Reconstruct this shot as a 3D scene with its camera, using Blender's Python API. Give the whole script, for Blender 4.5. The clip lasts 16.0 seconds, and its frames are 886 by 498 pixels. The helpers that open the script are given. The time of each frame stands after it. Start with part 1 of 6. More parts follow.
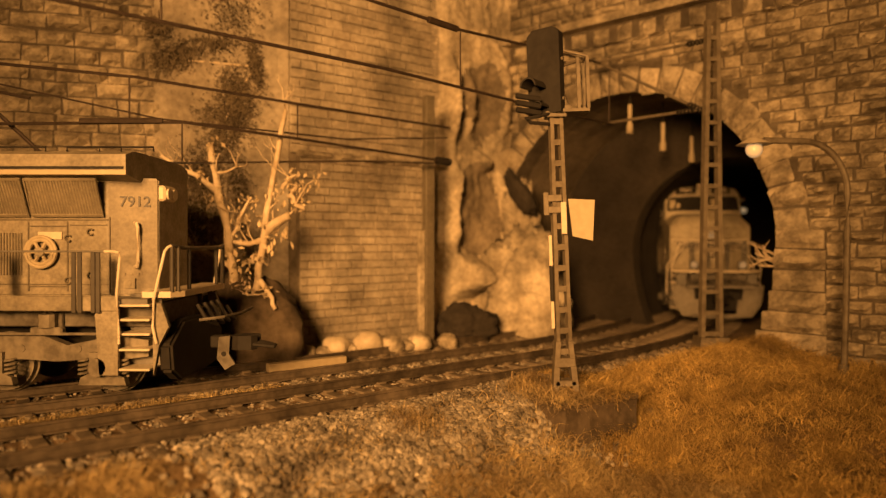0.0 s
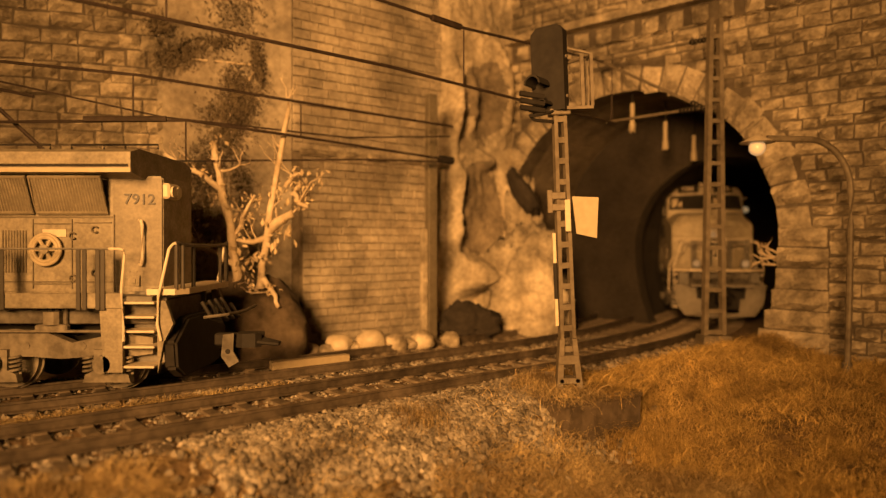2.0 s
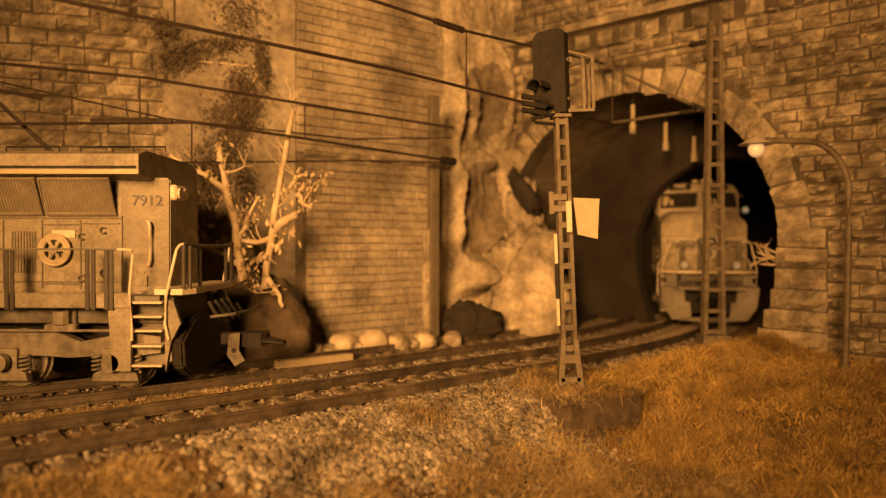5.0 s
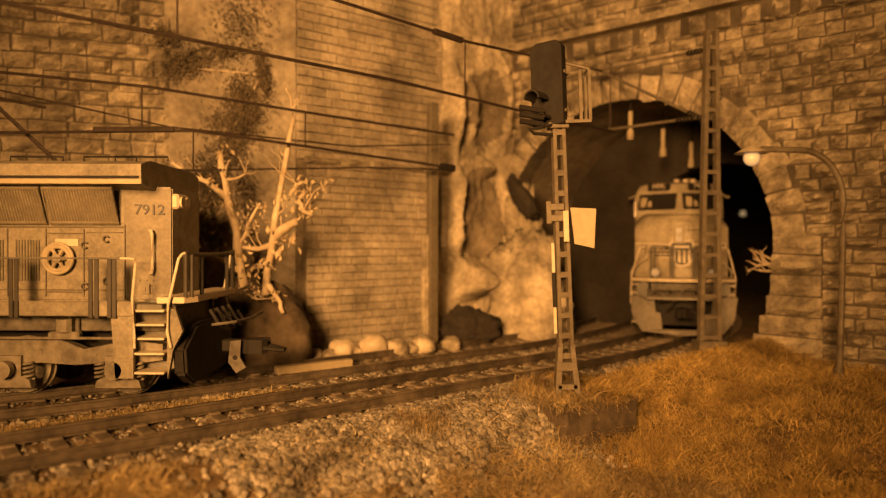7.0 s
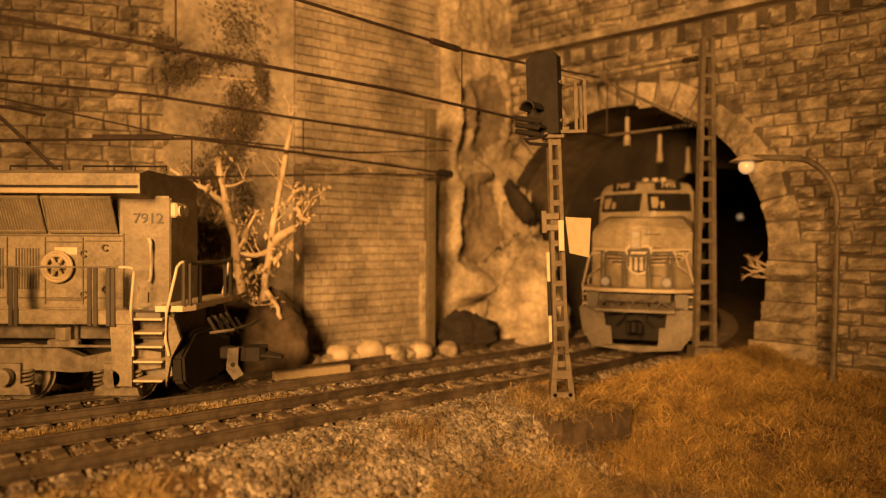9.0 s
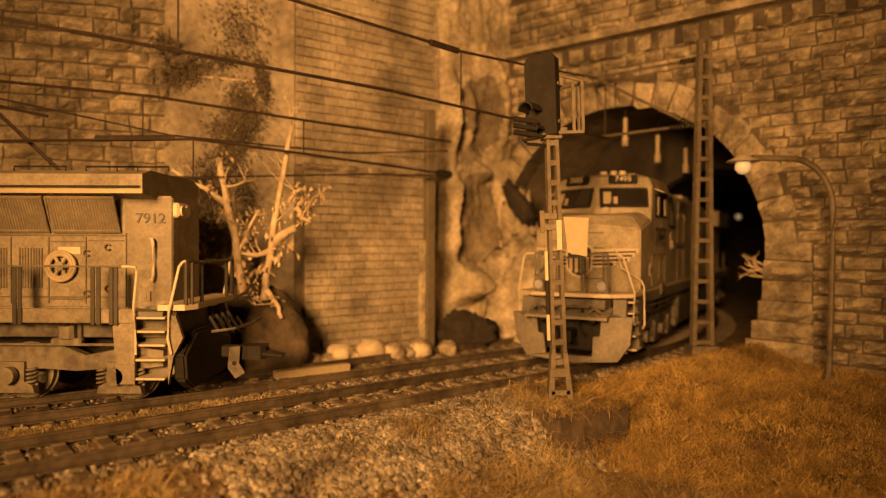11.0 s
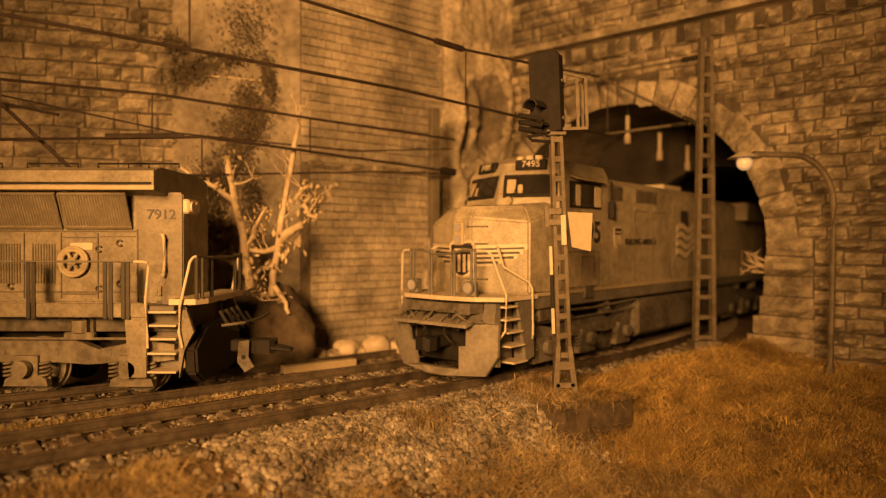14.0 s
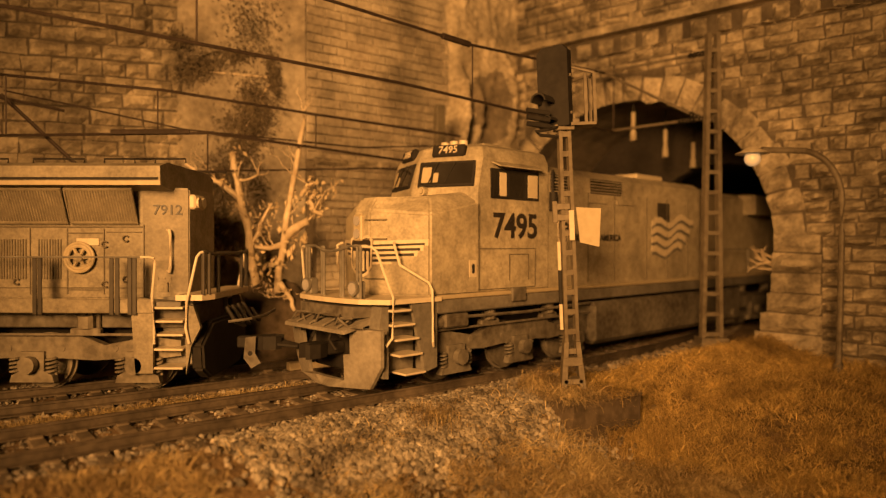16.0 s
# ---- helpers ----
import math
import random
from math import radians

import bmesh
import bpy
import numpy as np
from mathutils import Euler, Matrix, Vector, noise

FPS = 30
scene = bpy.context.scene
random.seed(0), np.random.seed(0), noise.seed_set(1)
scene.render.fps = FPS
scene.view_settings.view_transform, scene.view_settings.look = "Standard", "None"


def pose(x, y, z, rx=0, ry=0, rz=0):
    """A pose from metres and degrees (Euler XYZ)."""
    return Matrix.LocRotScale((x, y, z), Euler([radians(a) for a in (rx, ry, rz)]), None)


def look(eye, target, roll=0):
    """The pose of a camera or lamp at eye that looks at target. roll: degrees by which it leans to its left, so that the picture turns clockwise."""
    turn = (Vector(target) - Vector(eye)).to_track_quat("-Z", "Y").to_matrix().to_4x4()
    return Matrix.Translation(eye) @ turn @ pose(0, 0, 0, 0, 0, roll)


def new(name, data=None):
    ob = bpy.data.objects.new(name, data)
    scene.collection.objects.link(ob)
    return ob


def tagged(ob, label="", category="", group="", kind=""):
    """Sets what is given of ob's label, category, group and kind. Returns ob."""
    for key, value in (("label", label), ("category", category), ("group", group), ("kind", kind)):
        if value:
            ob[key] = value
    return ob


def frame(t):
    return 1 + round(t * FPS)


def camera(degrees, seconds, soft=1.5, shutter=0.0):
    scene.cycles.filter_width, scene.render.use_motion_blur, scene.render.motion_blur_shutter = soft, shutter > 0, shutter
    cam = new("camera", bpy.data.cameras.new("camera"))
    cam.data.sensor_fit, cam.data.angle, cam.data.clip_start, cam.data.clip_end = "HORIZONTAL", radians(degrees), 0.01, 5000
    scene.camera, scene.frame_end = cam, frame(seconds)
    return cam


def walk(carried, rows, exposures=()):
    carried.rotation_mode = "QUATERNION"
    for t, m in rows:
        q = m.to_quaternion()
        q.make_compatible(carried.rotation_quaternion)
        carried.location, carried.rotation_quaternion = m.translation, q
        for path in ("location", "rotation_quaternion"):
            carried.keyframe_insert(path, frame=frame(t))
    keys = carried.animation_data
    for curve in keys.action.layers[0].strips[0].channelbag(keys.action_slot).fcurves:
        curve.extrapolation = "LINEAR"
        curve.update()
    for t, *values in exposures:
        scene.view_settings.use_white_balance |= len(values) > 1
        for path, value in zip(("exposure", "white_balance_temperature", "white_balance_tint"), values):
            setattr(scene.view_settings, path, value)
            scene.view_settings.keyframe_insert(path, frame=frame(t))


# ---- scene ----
cam = camera(67.33, 16.0, soft=1.3)
PATH = [
    (0, (0.00222, -0.00496, 0.03218), (-0.00938, 1.99495, 0.01764), 0.090),
    (0.5, (0.00178, -0.00477, 0.03199), (-0.00821, 1.99515, 0.01733), 0.066),
    (1, (0.00165, -0.00468, 0.03114), (-0.00994, 1.99526, 0.02141), 0.119),
    (1.5, (0.00137, -0.00472, 0.03153), (-0.01031, 1.99520, 0.01837), 0.084),
    (2, (0.00146, -0.00510, 0.03157), (-0.01170, 1.99481, 0.01795), 0.085),
    (2.5, (0.00126, -0.00563, 0.03182), (-0.01172, 1.99427, 0.01697), 0.079),
    (3, (0.00100, -0.00582, 0.03141), (-0.01143, 1.99411, 0.02018), 0.059),
    (3.5, (0.00075, -0.00622, 0.03158), (-0.01118, 1.99370, 0.01844), 0.068),
    (4, (0.00073, -0.00649, 0.03163), (-0.01230, 1.99342, 0.01756), 0.079),
    (6.5, (0.00128, -0.00875, 0.03312), (-0.01410, 1.99113, 0.01694), 0.103),
    (7, (0.00105, -0.00917, 0.03392), (-0.01143, 1.99072, 0.01783), 0.181),
    (7.5, (0.00167, -0.00943, 0.03480), (-0.01158, 1.99045, 0.01798), 0.190),
    (8, (0.00166, -0.00977, 0.03544), (-0.01052, 1.99012, 0.01772), 0.243),
    (8.5, (0.00177, -0.01032, 0.03612), (-0.01099, 1.98955, 0.01682), 0.230),
    (9, (0.00186, -0.01042, 0.03623), (-0.00972, 1.98945, 0.01654), 0.281),
    (11.5, (0.00191, -0.01242, 0.03599), (-0.00742, 1.98748, 0.01777), 0.262),
    (12, (0.00211, -0.01283, 0.03601), (-0.00674, 1.98705, 0.01594), 0.295),
    (12.5, (0.00202, -0.01359, 0.03543), (-0.00988, 1.98629, 0.01754), 0.166),
    (13, (0.00137, -0.01353, 0.03491), (-0.00981, 1.98636, 0.01761), 0.196),
    (13.5, (0.00111, -0.01414, 0.03528), (-0.01143, 1.98572, 0.01512), 0.185),
    (14, (0.00075, -0.01443, 0.03474), (-0.01250, 1.98546, 0.01806), 0.130),
    (14.5, (-0.00000, -0.01461, 0.03482), (-0.01388, 1.98526, 0.01666), 0.158),
    (15, (-0.00094, -0.01439, 0.03421), (-0.01235, 1.98551, 0.01817), 0.131),
    (15.5, (-0.00073, -0.01417, 0.03371), (-0.01568, 1.98570, 0.01695), 0.115),
    (16, (-0.00068, -0.01368, 0.03370), (-0.01820, 1.98617, 0.01697), 0.096),
]
walk(cam, [(t, look(eye, target, roll)) for t, eye, target, roll in PATH],
     [(0.0, 0.12), (4.0, 0.15), (6.5, 0.17), (9.0, 0.11), (12.0, 0.03), (15.0, -0.03), (16.0, -0.05)])
cam.data.dof.use_dof = True
cam.data.dof.focus_distance = 0.152
cam.data.dof.aperture_fstop = 15.0

# ---- world, lamps, exposure ----
S = 1 / 87.0            # the place is an H0 model railway: full-size metres times S

world = bpy.data.worlds.new("room_air")
scene.world = world
world.use_nodes = True
world.node_tree.nodes["Background"].inputs[0].default_value = (1.0, 0.52, 0.20, 1)
world.node_tree.nodes["Background"].inputs[1].default_value = 0.0025


def lamp(name, kind, eye, target, power, colour, **settings):
    data = bpy.data.lights.new(name, kind)
    data.energy, data.color = power, colour
    if kind == "SPOT":
        data.spot_size, data.spot_blend = radians(settings["cone"]), settings["blend"]
        data.shadow_soft_size = settings["size"]
    ob = new(name, data)
    ob.matrix_basis = look([c * S for c in eye], [c * S for c in target])
    return ob


lamp("work_lamp_light", "SPOT", (-6.0, -14, 9.0), (0.3, 20, 4.4), 11.4, (1.0, 0.458, 0.125), cone=54, blend=1.0, size=0.045)

# ---- materials ----


def mat(name, colour, colour2=None, rough=0.7, metal=0.0, grain=40.0, spots=6.0, bump=0.25, island=0.0, rnd=0.0, emit=0.0, mix=0.5, spec=0.5, stain=0.0, height=0.04):
    """A surface with fine grain, broad stains and relief; sizes in full-size metres."""
    m = bpy.data.materials.new(name)
    m.use_nodes = True
    nt = m.node_tree
    b = nt.nodes["Principled BSDF"]
    b.inputs["Roughness"].default_value = rough
    b.inputs["Metallic"].default_value = metal
    b.inputs["Specular IOR Level"].default_value = spec
    colour2 = colour2 or tuple(c * 0.6 for c in colour)
    tc = nt.nodes.new("ShaderNodeTexCoord")
    n1, n2 = nt.nodes.new("ShaderNodeTexNoise"), nt.nodes.new("ShaderNodeTexNoise")
    for n, sc, det in ((n1, grain, 4), (n2, spots, 5)):
        n.inputs["Scale"].default_value = sc / S / 10
        n.inputs["Detail"].default_value = det
        nt.links.new(tc.outputs["Object"], n.inputs["Vector"])
    ad = nt.nodes.new("ShaderNodeMath")
    ad.operation = "MULTIPLY_ADD"
    ad.inputs[1].default_value = 0.45
    nt.links.new(n1.outputs["Fac"], ad.inputs[0])
    half = nt.nodes.new("ShaderNodeMath")
    half.operation = "MULTIPLY"
    half.inputs[1].default_value = 0.55
    nt.links.new(n2.outputs["Fac"], half.inputs[0])
    nt.links.new(half.outputs[0], ad.inputs[2])
    ramp = nt.nodes.new("ShaderNodeValToRGB")
    ramp.color_ramp.elements[0].position, ramp.color_ramp.elements[1].position = mix - 0.14, mix + 0.14
    ramp.color_ramp.elements[0].color, ramp.color_ramp.elements[1].color = (*colour2, 1), (*colour, 1)
    nt.links.new(ad.outputs[0], ramp.inputs[0])
    out = ramp.outputs[0]
    for amount, node, socket in ((island, "ShaderNodeNewGeometry", "Random Per Island"), (rnd, "ShaderNodeObjectInfo", "Random")):
        if amount:
            g = nt.nodes.new(node)
            mr = nt.nodes.new("ShaderNodeMapRange")
            mr.inputs["To Min"].default_value, mr.inputs["To Max"].default_value = 1 - amount, 1 + amount
            nt.links.new(g.outputs[socket], mr.inputs["Value"])
            mx = nt.nodes.new("ShaderNodeVectorMath")
            mx.operation = "SCALE"
            nt.links.new(out, mx.inputs[0])
            nt.links.new(mr.outputs[0], mx.inputs["Scale"])
            out = mx.outputs[0]
    if stain:
        n3 = nt.nodes.new("ShaderNodeTexNoise")
        n3.inputs["Scale"].default_value, n3.inputs["Detail"].default_value = 0.55 / S, 6
        n3.inputs["Roughness"].default_value = 0.65
        nt.links.new(tc.outputs["Object"], n3.inputs["Vector"])
        mr = nt.nodes.new("ShaderNodeMapRange")
        for key, value in (("From Min", 0.36), ("From Max", 0.62), ("To Min", 1 - stain), ("To Max", 1.0 + stain * 0.3)):
            mr.inputs[key].default_value = value
        nt.links.new(n3.outputs["Fac"], mr.inputs["Value"])
        mx = nt.nodes.new("ShaderNodeVectorMath")
        mx.operation = "SCALE"
        nt.links.new(out, mx.inputs[0])
        nt.links.new(mr.outputs[0], mx.inputs["Scale"])
        out = mx.outputs[0]
    nt.links.new(out, b.inputs["Base Color"])
    if bump:
        bp = nt.nodes.new("ShaderNodeBump")
        bp.inputs["Strength"].default_value = bump
        bp.inputs["Distance"].default_value = height * S
        nt.links.new(ad.outputs[0], bp.inputs["Height"])
        nt.links.new(bp.outputs[0], b.inputs["Normal"])
    if emit:
        b.inputs["Emission Color"].default_value = (1.0, 0.72, 0.38, 1)
        b.inputs["Emission Strength"].default_value = emit
    return m


STONE = mat("tunnel_stone", (0.48, 0.42, 0.32), (0.225, 0.187, 0.137), 0.9, grain=110, spots=22, bump=1.0, rnd=0.12, stain=0.5, height=0.10)
JOINT = mat("mortar_joint", (0.15, 0.127, 0.096), (0.075, 0.06, 0.045), 0.95, grain=60, spots=12, bump=0.8, stain=0.5)
BLOCK = mat("grey_block_wall", (0.46, 0.41, 0.33), (0.26, 0.22, 0.17), 0.92, grain=70, spots=8, bump=0.9, island=0.11, stain=0.5, height=0.08)
ROCK = mat("plaster_rock", (0.66, 0.58, 0.45), (0.30, 0.25, 0.18), 0.92, grain=70, spots=12, bump=1.0, stain=0.5, height=0.14)
EARTH = mat("brown_earth", (0.27, 0.185, 0.10), (0.10, 0.065, 0.035), 0.95, grain=90, spots=30, bump=1.0, stain=0.45, height=0.10)
CONCRETE = mat("old_concrete", (0.13, 0.10, 0.07), (0.05, 0.037, 0.025), 0.95, grain=60, spots=12, bump=0.8, stain=0.4)
GRAVEL = mat("ballast_stone", (0.35, 0.315, 0.26), (0.075, 0.062, 0.048), 0.75, grain=50, spots=14, bump=0.5, island=0.6)
STRAW = mat("dry_grass", (0.55, 0.43, 0.22), (0.19, 0.13, 0.06), 0.7, grain=20, spots=5, bump=0.0, island=0.45)
# The orange tint over the right-hand side is put into this grass colour.
TINTED_STRAW = mat("orange_tinted_grass", (0.66, 0.47, 0.165), (0.24, 0.16, 0.056), 0.7, grain=20, spots=5, bump=0.0, island=0.45)
RAIL = mat("rusty_rail", (0.15, 0.122, 0.092), (0.06, 0.047, 0.035), 0.6, 0.2, grain=80, spots=15, bump=0.4, stain=0.55)
RAILTOP = mat("worn_rail_head", (0.36, 0.30, 0.24), (0.20, 0.16, 0.12), 0.35, 0.9, grain=80, spots=15, bump=0.1)
SLEEPER = mat("dusty_sleeper", (0.24, 0.195, 0.145), (0.10, 0.08, 0.058), 0.8, grain=60, spots=15, bump=0.5, rnd=0.2)
BODY = mat("yellow_body", (0.49, 0.431, 0.32), (0.27, 0.232, 0.17), 0.5, grain=160, spots=34, bump=0.16, stain=0.32)
# Dimmed copy of BODY: the standing engine's weaker light is in the colour.
DIM_BODY = mat("dimmed_yellow_body", (0.32, 0.281, 0.209), (0.17, 0.145, 0.106), 0.55, grain=160, spots=34, bump=0.16, stain=0.4)
DARK_END = mat("darker_end_paint", (0.265, 0.229, 0.17), (0.16, 0.136, 0.10), 0.6, grain=160, spots=34, bump=0.16, stain=0.35)
# Brighter copy of the running gear: its light is put into the colour.
LIT_GEAR = mat("lit_running_gear", (0.27, 0.24, 0.19), (0.10, 0.085, 0.065), 0.75, grain=70, spots=12, bump=0.25)
GREY = mat("grey_body", (0.22, 0.205, 0.18), (0.12, 0.11, 0.095), 0.6, grain=110, spots=18, bump=0.1, stain=0.3)
UNDER = mat("grey_running_gear", (0.18, 0.164, 0.138), (0.055, 0.046, 0.036), 0.7, grain=70, spots=12, bump=0.25)
GREYLIT = mat("light_grey_paint", (0.29, 0.265, 0.225), (0.17, 0.15, 0.125), 0.6, grain=110, spots=18, bump=0.1, stain=0.3)
# Darker colour that gives the relief of doors and ribs its contrast.
EDGE = mat("dark_panel_edge", (0.17, 0.145, 0.105), (0.10, 0.085, 0.06), 0.7, grain=110, spots=18, bump=0.1)
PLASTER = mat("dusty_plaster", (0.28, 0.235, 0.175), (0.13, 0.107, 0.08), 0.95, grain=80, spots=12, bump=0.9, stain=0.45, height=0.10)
# Near-black colour that puts the depth of shade into what wears it.
SHADE_BLACK = mat("shade_black", (0.045, 0.037, 0.03), (0.022, 0.018, 0.014), 0.95, grain=80, spots=12, bump=0.8, height=0.08)
POST = mat("dark_grey_paint", (0.06, 0.052, 0.043), (0.035, 0.03, 0.024), 0.55, grain=70, spots=10, bump=0.1)
DARK = mat("black_plastic", (0.026, 0.023, 0.02), (0.014, 0.012, 0.011), 0.7, grain=70, spots=10, bump=0.1, spec=0.25)
STEEL = mat("grey_mast_steel", (0.225, 0.192, 0.145), (0.10, 0.082, 0.06), 0.6, 0.2, grain=70, spots=12, bump=0.2)
WIRE = mat("catenary_wire", (0.08, 0.06, 0.05), (0.04, 0.03, 0.025), 0.5, 0.5, grain=70, spots=12, bump=0.0)
PALE = mat("pale_casting", (0.46, 0.39, 0.27), (0.36, 0.30, 0.20), 0.55, grain=80, spots=8, bump=0.05)
CREAM = mat("cream_paint", (0.64, 0.56, 0.43), (0.50, 0.43, 0.32), 0.5, grain=80, spots=8, bump=0.05)
WHITE = mat("pale_handrail", (0.66, 0.59, 0.47), (0.50, 0.43, 0.33), 0.45, grain=80, spots=8, bump=0.05)
LETTER = mat("black_lettering", (0.03, 0.025, 0.022), (0.022, 0.018, 0.016), 0.5, grain=70, spots=10, bump=0.0)
GLOW = mat("lamp_lens", (0.34, 0.29, 0.21), (0.24, 0.2, 0.14), 0.2, grain=40, spots=8, bump=0.0, emit=0.10)
BULB = mat("lamp_bulb", (0.8, 0.7, 0.5), (0.7, 0.6, 0.4), 0.3, grain=40, spots=8, bump=0.0, emit=0.2)
PANE = mat("dark_window_glass", (0.03, 0.028, 0.025), (0.02, 0.018, 0.016), 0.08, grain=20, spots=3, bump=0.0)
BARK = mat("pale_bark", (0.68, 0.58, 0.44), (0.38, 0.30, 0.20), 0.85, grain=60, spots=10, bump=0.4)
LEAF = mat("dry_leaf", (0.60, 0.50, 0.35), (0.36, 0.28, 0.17), 0.8, grain=30, spots=8, bump=0.0, island=0.3)
# Painted shadow: colour of the flecks that darken the back wall.
SHADOW_FLECK = mat("dark_shadow_fleck", (0.18, 0.146, 0.10), (0.10, 0.08, 0.055), 0.95, grain=60, spots=14, bump=0.8, stain=0.3)
ROOM = mat("room_paint", (0.16, 0.145, 0.125), (0.13, 0.115, 0.10), 0.9, grain=0.5, spots=0.1, bump=0.0)

# ---- building helpers (full-size metres in, model size out) ----


def at(x, y, z=0.0, rz=0.0, rx=0.0, ry=0.0):
    return pose(x * S, y * S, z * S, rx, ry, rz)


def link_mesh(name, bm, material, smooth=False):
    bmesh.ops.scale(bm, vec=(S, S, S), verts=bm.verts)
    me = bpy.data.meshes.new(name)
    bm.to_mesh(me)
    bm.free()
    for m in material if isinstance(material, (list, tuple)) else [material]:
        me.materials.append(m)
    if smooth:
        for p in me.polygons:
            p.use_smooth = True
    return new(name, me)


def part(name, bm, material, parent, label="", smooth=False):
    ob = link_mesh(name, bm, material, smooth)
    ob.parent = parent
    return tagged(ob, label) if label else ob


def thing(name, label, category, m=None, group="", kind=""):
    ob = new(name)
    ob.empty_display_size = 0.01
    if m is not None:
        ob.matrix_basis = m
    return tagged(ob, label, category, group, kind)


def box(bm, x0, x1, y0, y1, z0, z1, bevel=0.0, m=None, mi=0):
    r = bmesh.ops.create_cube(bm, size=1)
    vs = r["verts"]
    for v in vs:
        v.co = Vector(((x0 + x1) / 2 + v.co.x * (x1 - x0), (y0 + y1) / 2 + v.co.y * (y1 - y0), (z0 + z1) / 2 + v.co.z * (z1 - z0)))
    if m is not None:
        bmesh.ops.transform(bm, matrix=m, verts=vs)
    if mi:
        for f in {f for v in vs for f in v.link_faces}:
            f.material_index = mi
    if bevel:
        es = list({e for v in vs for e in v.link_edges})
        bmesh.ops.bevel(bm, geom=es, offset=bevel, segments=1, affect="EDGES")
    return bm


def rod(bm, a, b, r, seg=8, r2=None, mi=0):
    a, b = Vector(a), Vector(b)
    d = b - a
    m = Matrix.Translation((a + b) / 2) @ d.to_track_quat("Z", "Y").to_matrix().to_4x4()
    q = bmesh.ops.create_cone(bm, cap_ends=True, segments=seg, radius1=r, radius2=r if r2 is None else r2, depth=d.length, matrix=m)
    if mi:
        for f in {f for v in q["verts"] for f in v.link_faces}:
            f.material_index = mi
    return bm


def pipe(bm, pts, r, seg=8):
    """A bent round bar through pts."""
    pts = [Vector(p) for p in pts]
    rings = []
    for i, p in enumerate(pts):
        d = (pts[min(i + 1, len(pts) - 1)] - pts[max(i - 1, 0)]).normalized()
        q = d.to_track_quat("Z", "Y")
        rings.append([bm.verts.new(p + q @ Vector((r * math.cos(k * math.tau / seg), r * math.sin(k * math.tau / seg), 0))) for k in range(seg)])
    for a, b in zip(rings, rings[1:]):
        for k in range(seg):
            bm.faces.new((a[k], a[(k + 1) % seg], b[(k + 1) % seg], b[k]))
    bm.faces.new(rings[0][::-1])
    bm.faces.new(rings[-1])
    return bm


def prism(bm, outline, y0, y1, axis="y", mi=0):
    """An outline of (a, b) drawn in the plane across the axis, pushed from y0 to y1 along it."""
    def p3(a, b, c):
        return {"y": (a, c, b), "x": (c, a, b), "z": (a, b, c)}[axis]
    lo = [bm.verts.new(p3(a, b, y0)) for a, b in outline]
    hi = [bm.verts.new(p3(a, b, y1)) for a, b in outline]
    n = len(lo)
    fs = [bm.faces.new(lo), bm.faces.new(hi[::-1])]
    for k in range(n):
        fs.append(bm.faces.new((lo[k], hi[k], hi[(k + 1) % n], lo[(k + 1) % n])))
    for f in fs:
        f.material_index = mi
    bmesh.ops.recalc_face_normals(bm, faces=fs)
    return bm


B = bmesh.new

# ---- plan ----
NEAR0, HEAD = Vector((-2.6, 11.9)), radians(39.5)          # near track: a point and its heading
DIR, NRM = Vector((math.cos(HEAD), math.sin(HEAD))), Vector((-math.sin(HEAD), math.cos(HEAD)))
GAUGE = 1.435


def near_track(s, off=0.0):
    p = NEAR0 + DIR * s + NRM * off
    return p.x, p.y, math.degrees(HEAD)


def far_track(s, off=0.0):
    """Straight beside the near track, then a bend that carries it past the standing engine."""
    R, s0, gap = 33.0, -1.0, 3.0
    if s >= s0:
        p = NEAR0 + DIR * s + NRM * (gap + off)
        return p.x, p.y, math.degrees(HEAD)
    a = (s0 - s) / R
    c = NEAR0 + DIR * s0 + NRM * (gap + R)
    h = HEAD - a
    p = c - Vector((-math.sin(h), math.cos(h))) * (R - off)
    return p.x, p.y, math.degrees(h)


P0, WALLD = Vector((2.3, 23.6)), radians(-40.4)               # portal wall: its left jamb and run
WDIR = Vector((math.cos(WALLD), math.sin(WALLD)))
WIN = Vector((-WDIR.y, WDIR.x))                               # into the hill


def wall_xy(u, w=0.0):
    p = P0 + WDIR * u + WIN * w
    return p.x, p.y


def smoothstep(a, b, x):
    t = min(1, max(0, (x - a) / (b - a)))
    return t * t * (3 - 2 * t)


def gz(x, y):
    """Height of the ground."""
    d = (Vector((x, y)) - NEAR0).dot(NRM)
    s = (Vector((x, y)) - NEAR0).dot(DIR)
    bed = -0.25
    near = -0.25 - 0.75 * smoothstep(1.7, 4.5, -d)
    z = bed if d > -1.7 else near
    bank = smoothstep(5.2, 8.5, s) * smoothstep(1.8, 3.2, -d) * (1 - smoothstep(5.5, 9.5, -d))
    z += 0.75 * bank
    knoll = math.exp(-((x - 2.2) ** 2 + (y - 12.9) ** 2) / 0.9)
    z += 0.35 * knoll
    z -= 0.38 * math.exp(-((x - 3.4) ** 2 + (y - 11.3) ** 2) / 0.7)
    if d < -1.75:
        z += 0.10 * noise.noise((x * 0.9, y * 0.9, 3)) + 0.05 * noise.noise((x * 3, y * 3, 1))
    return z

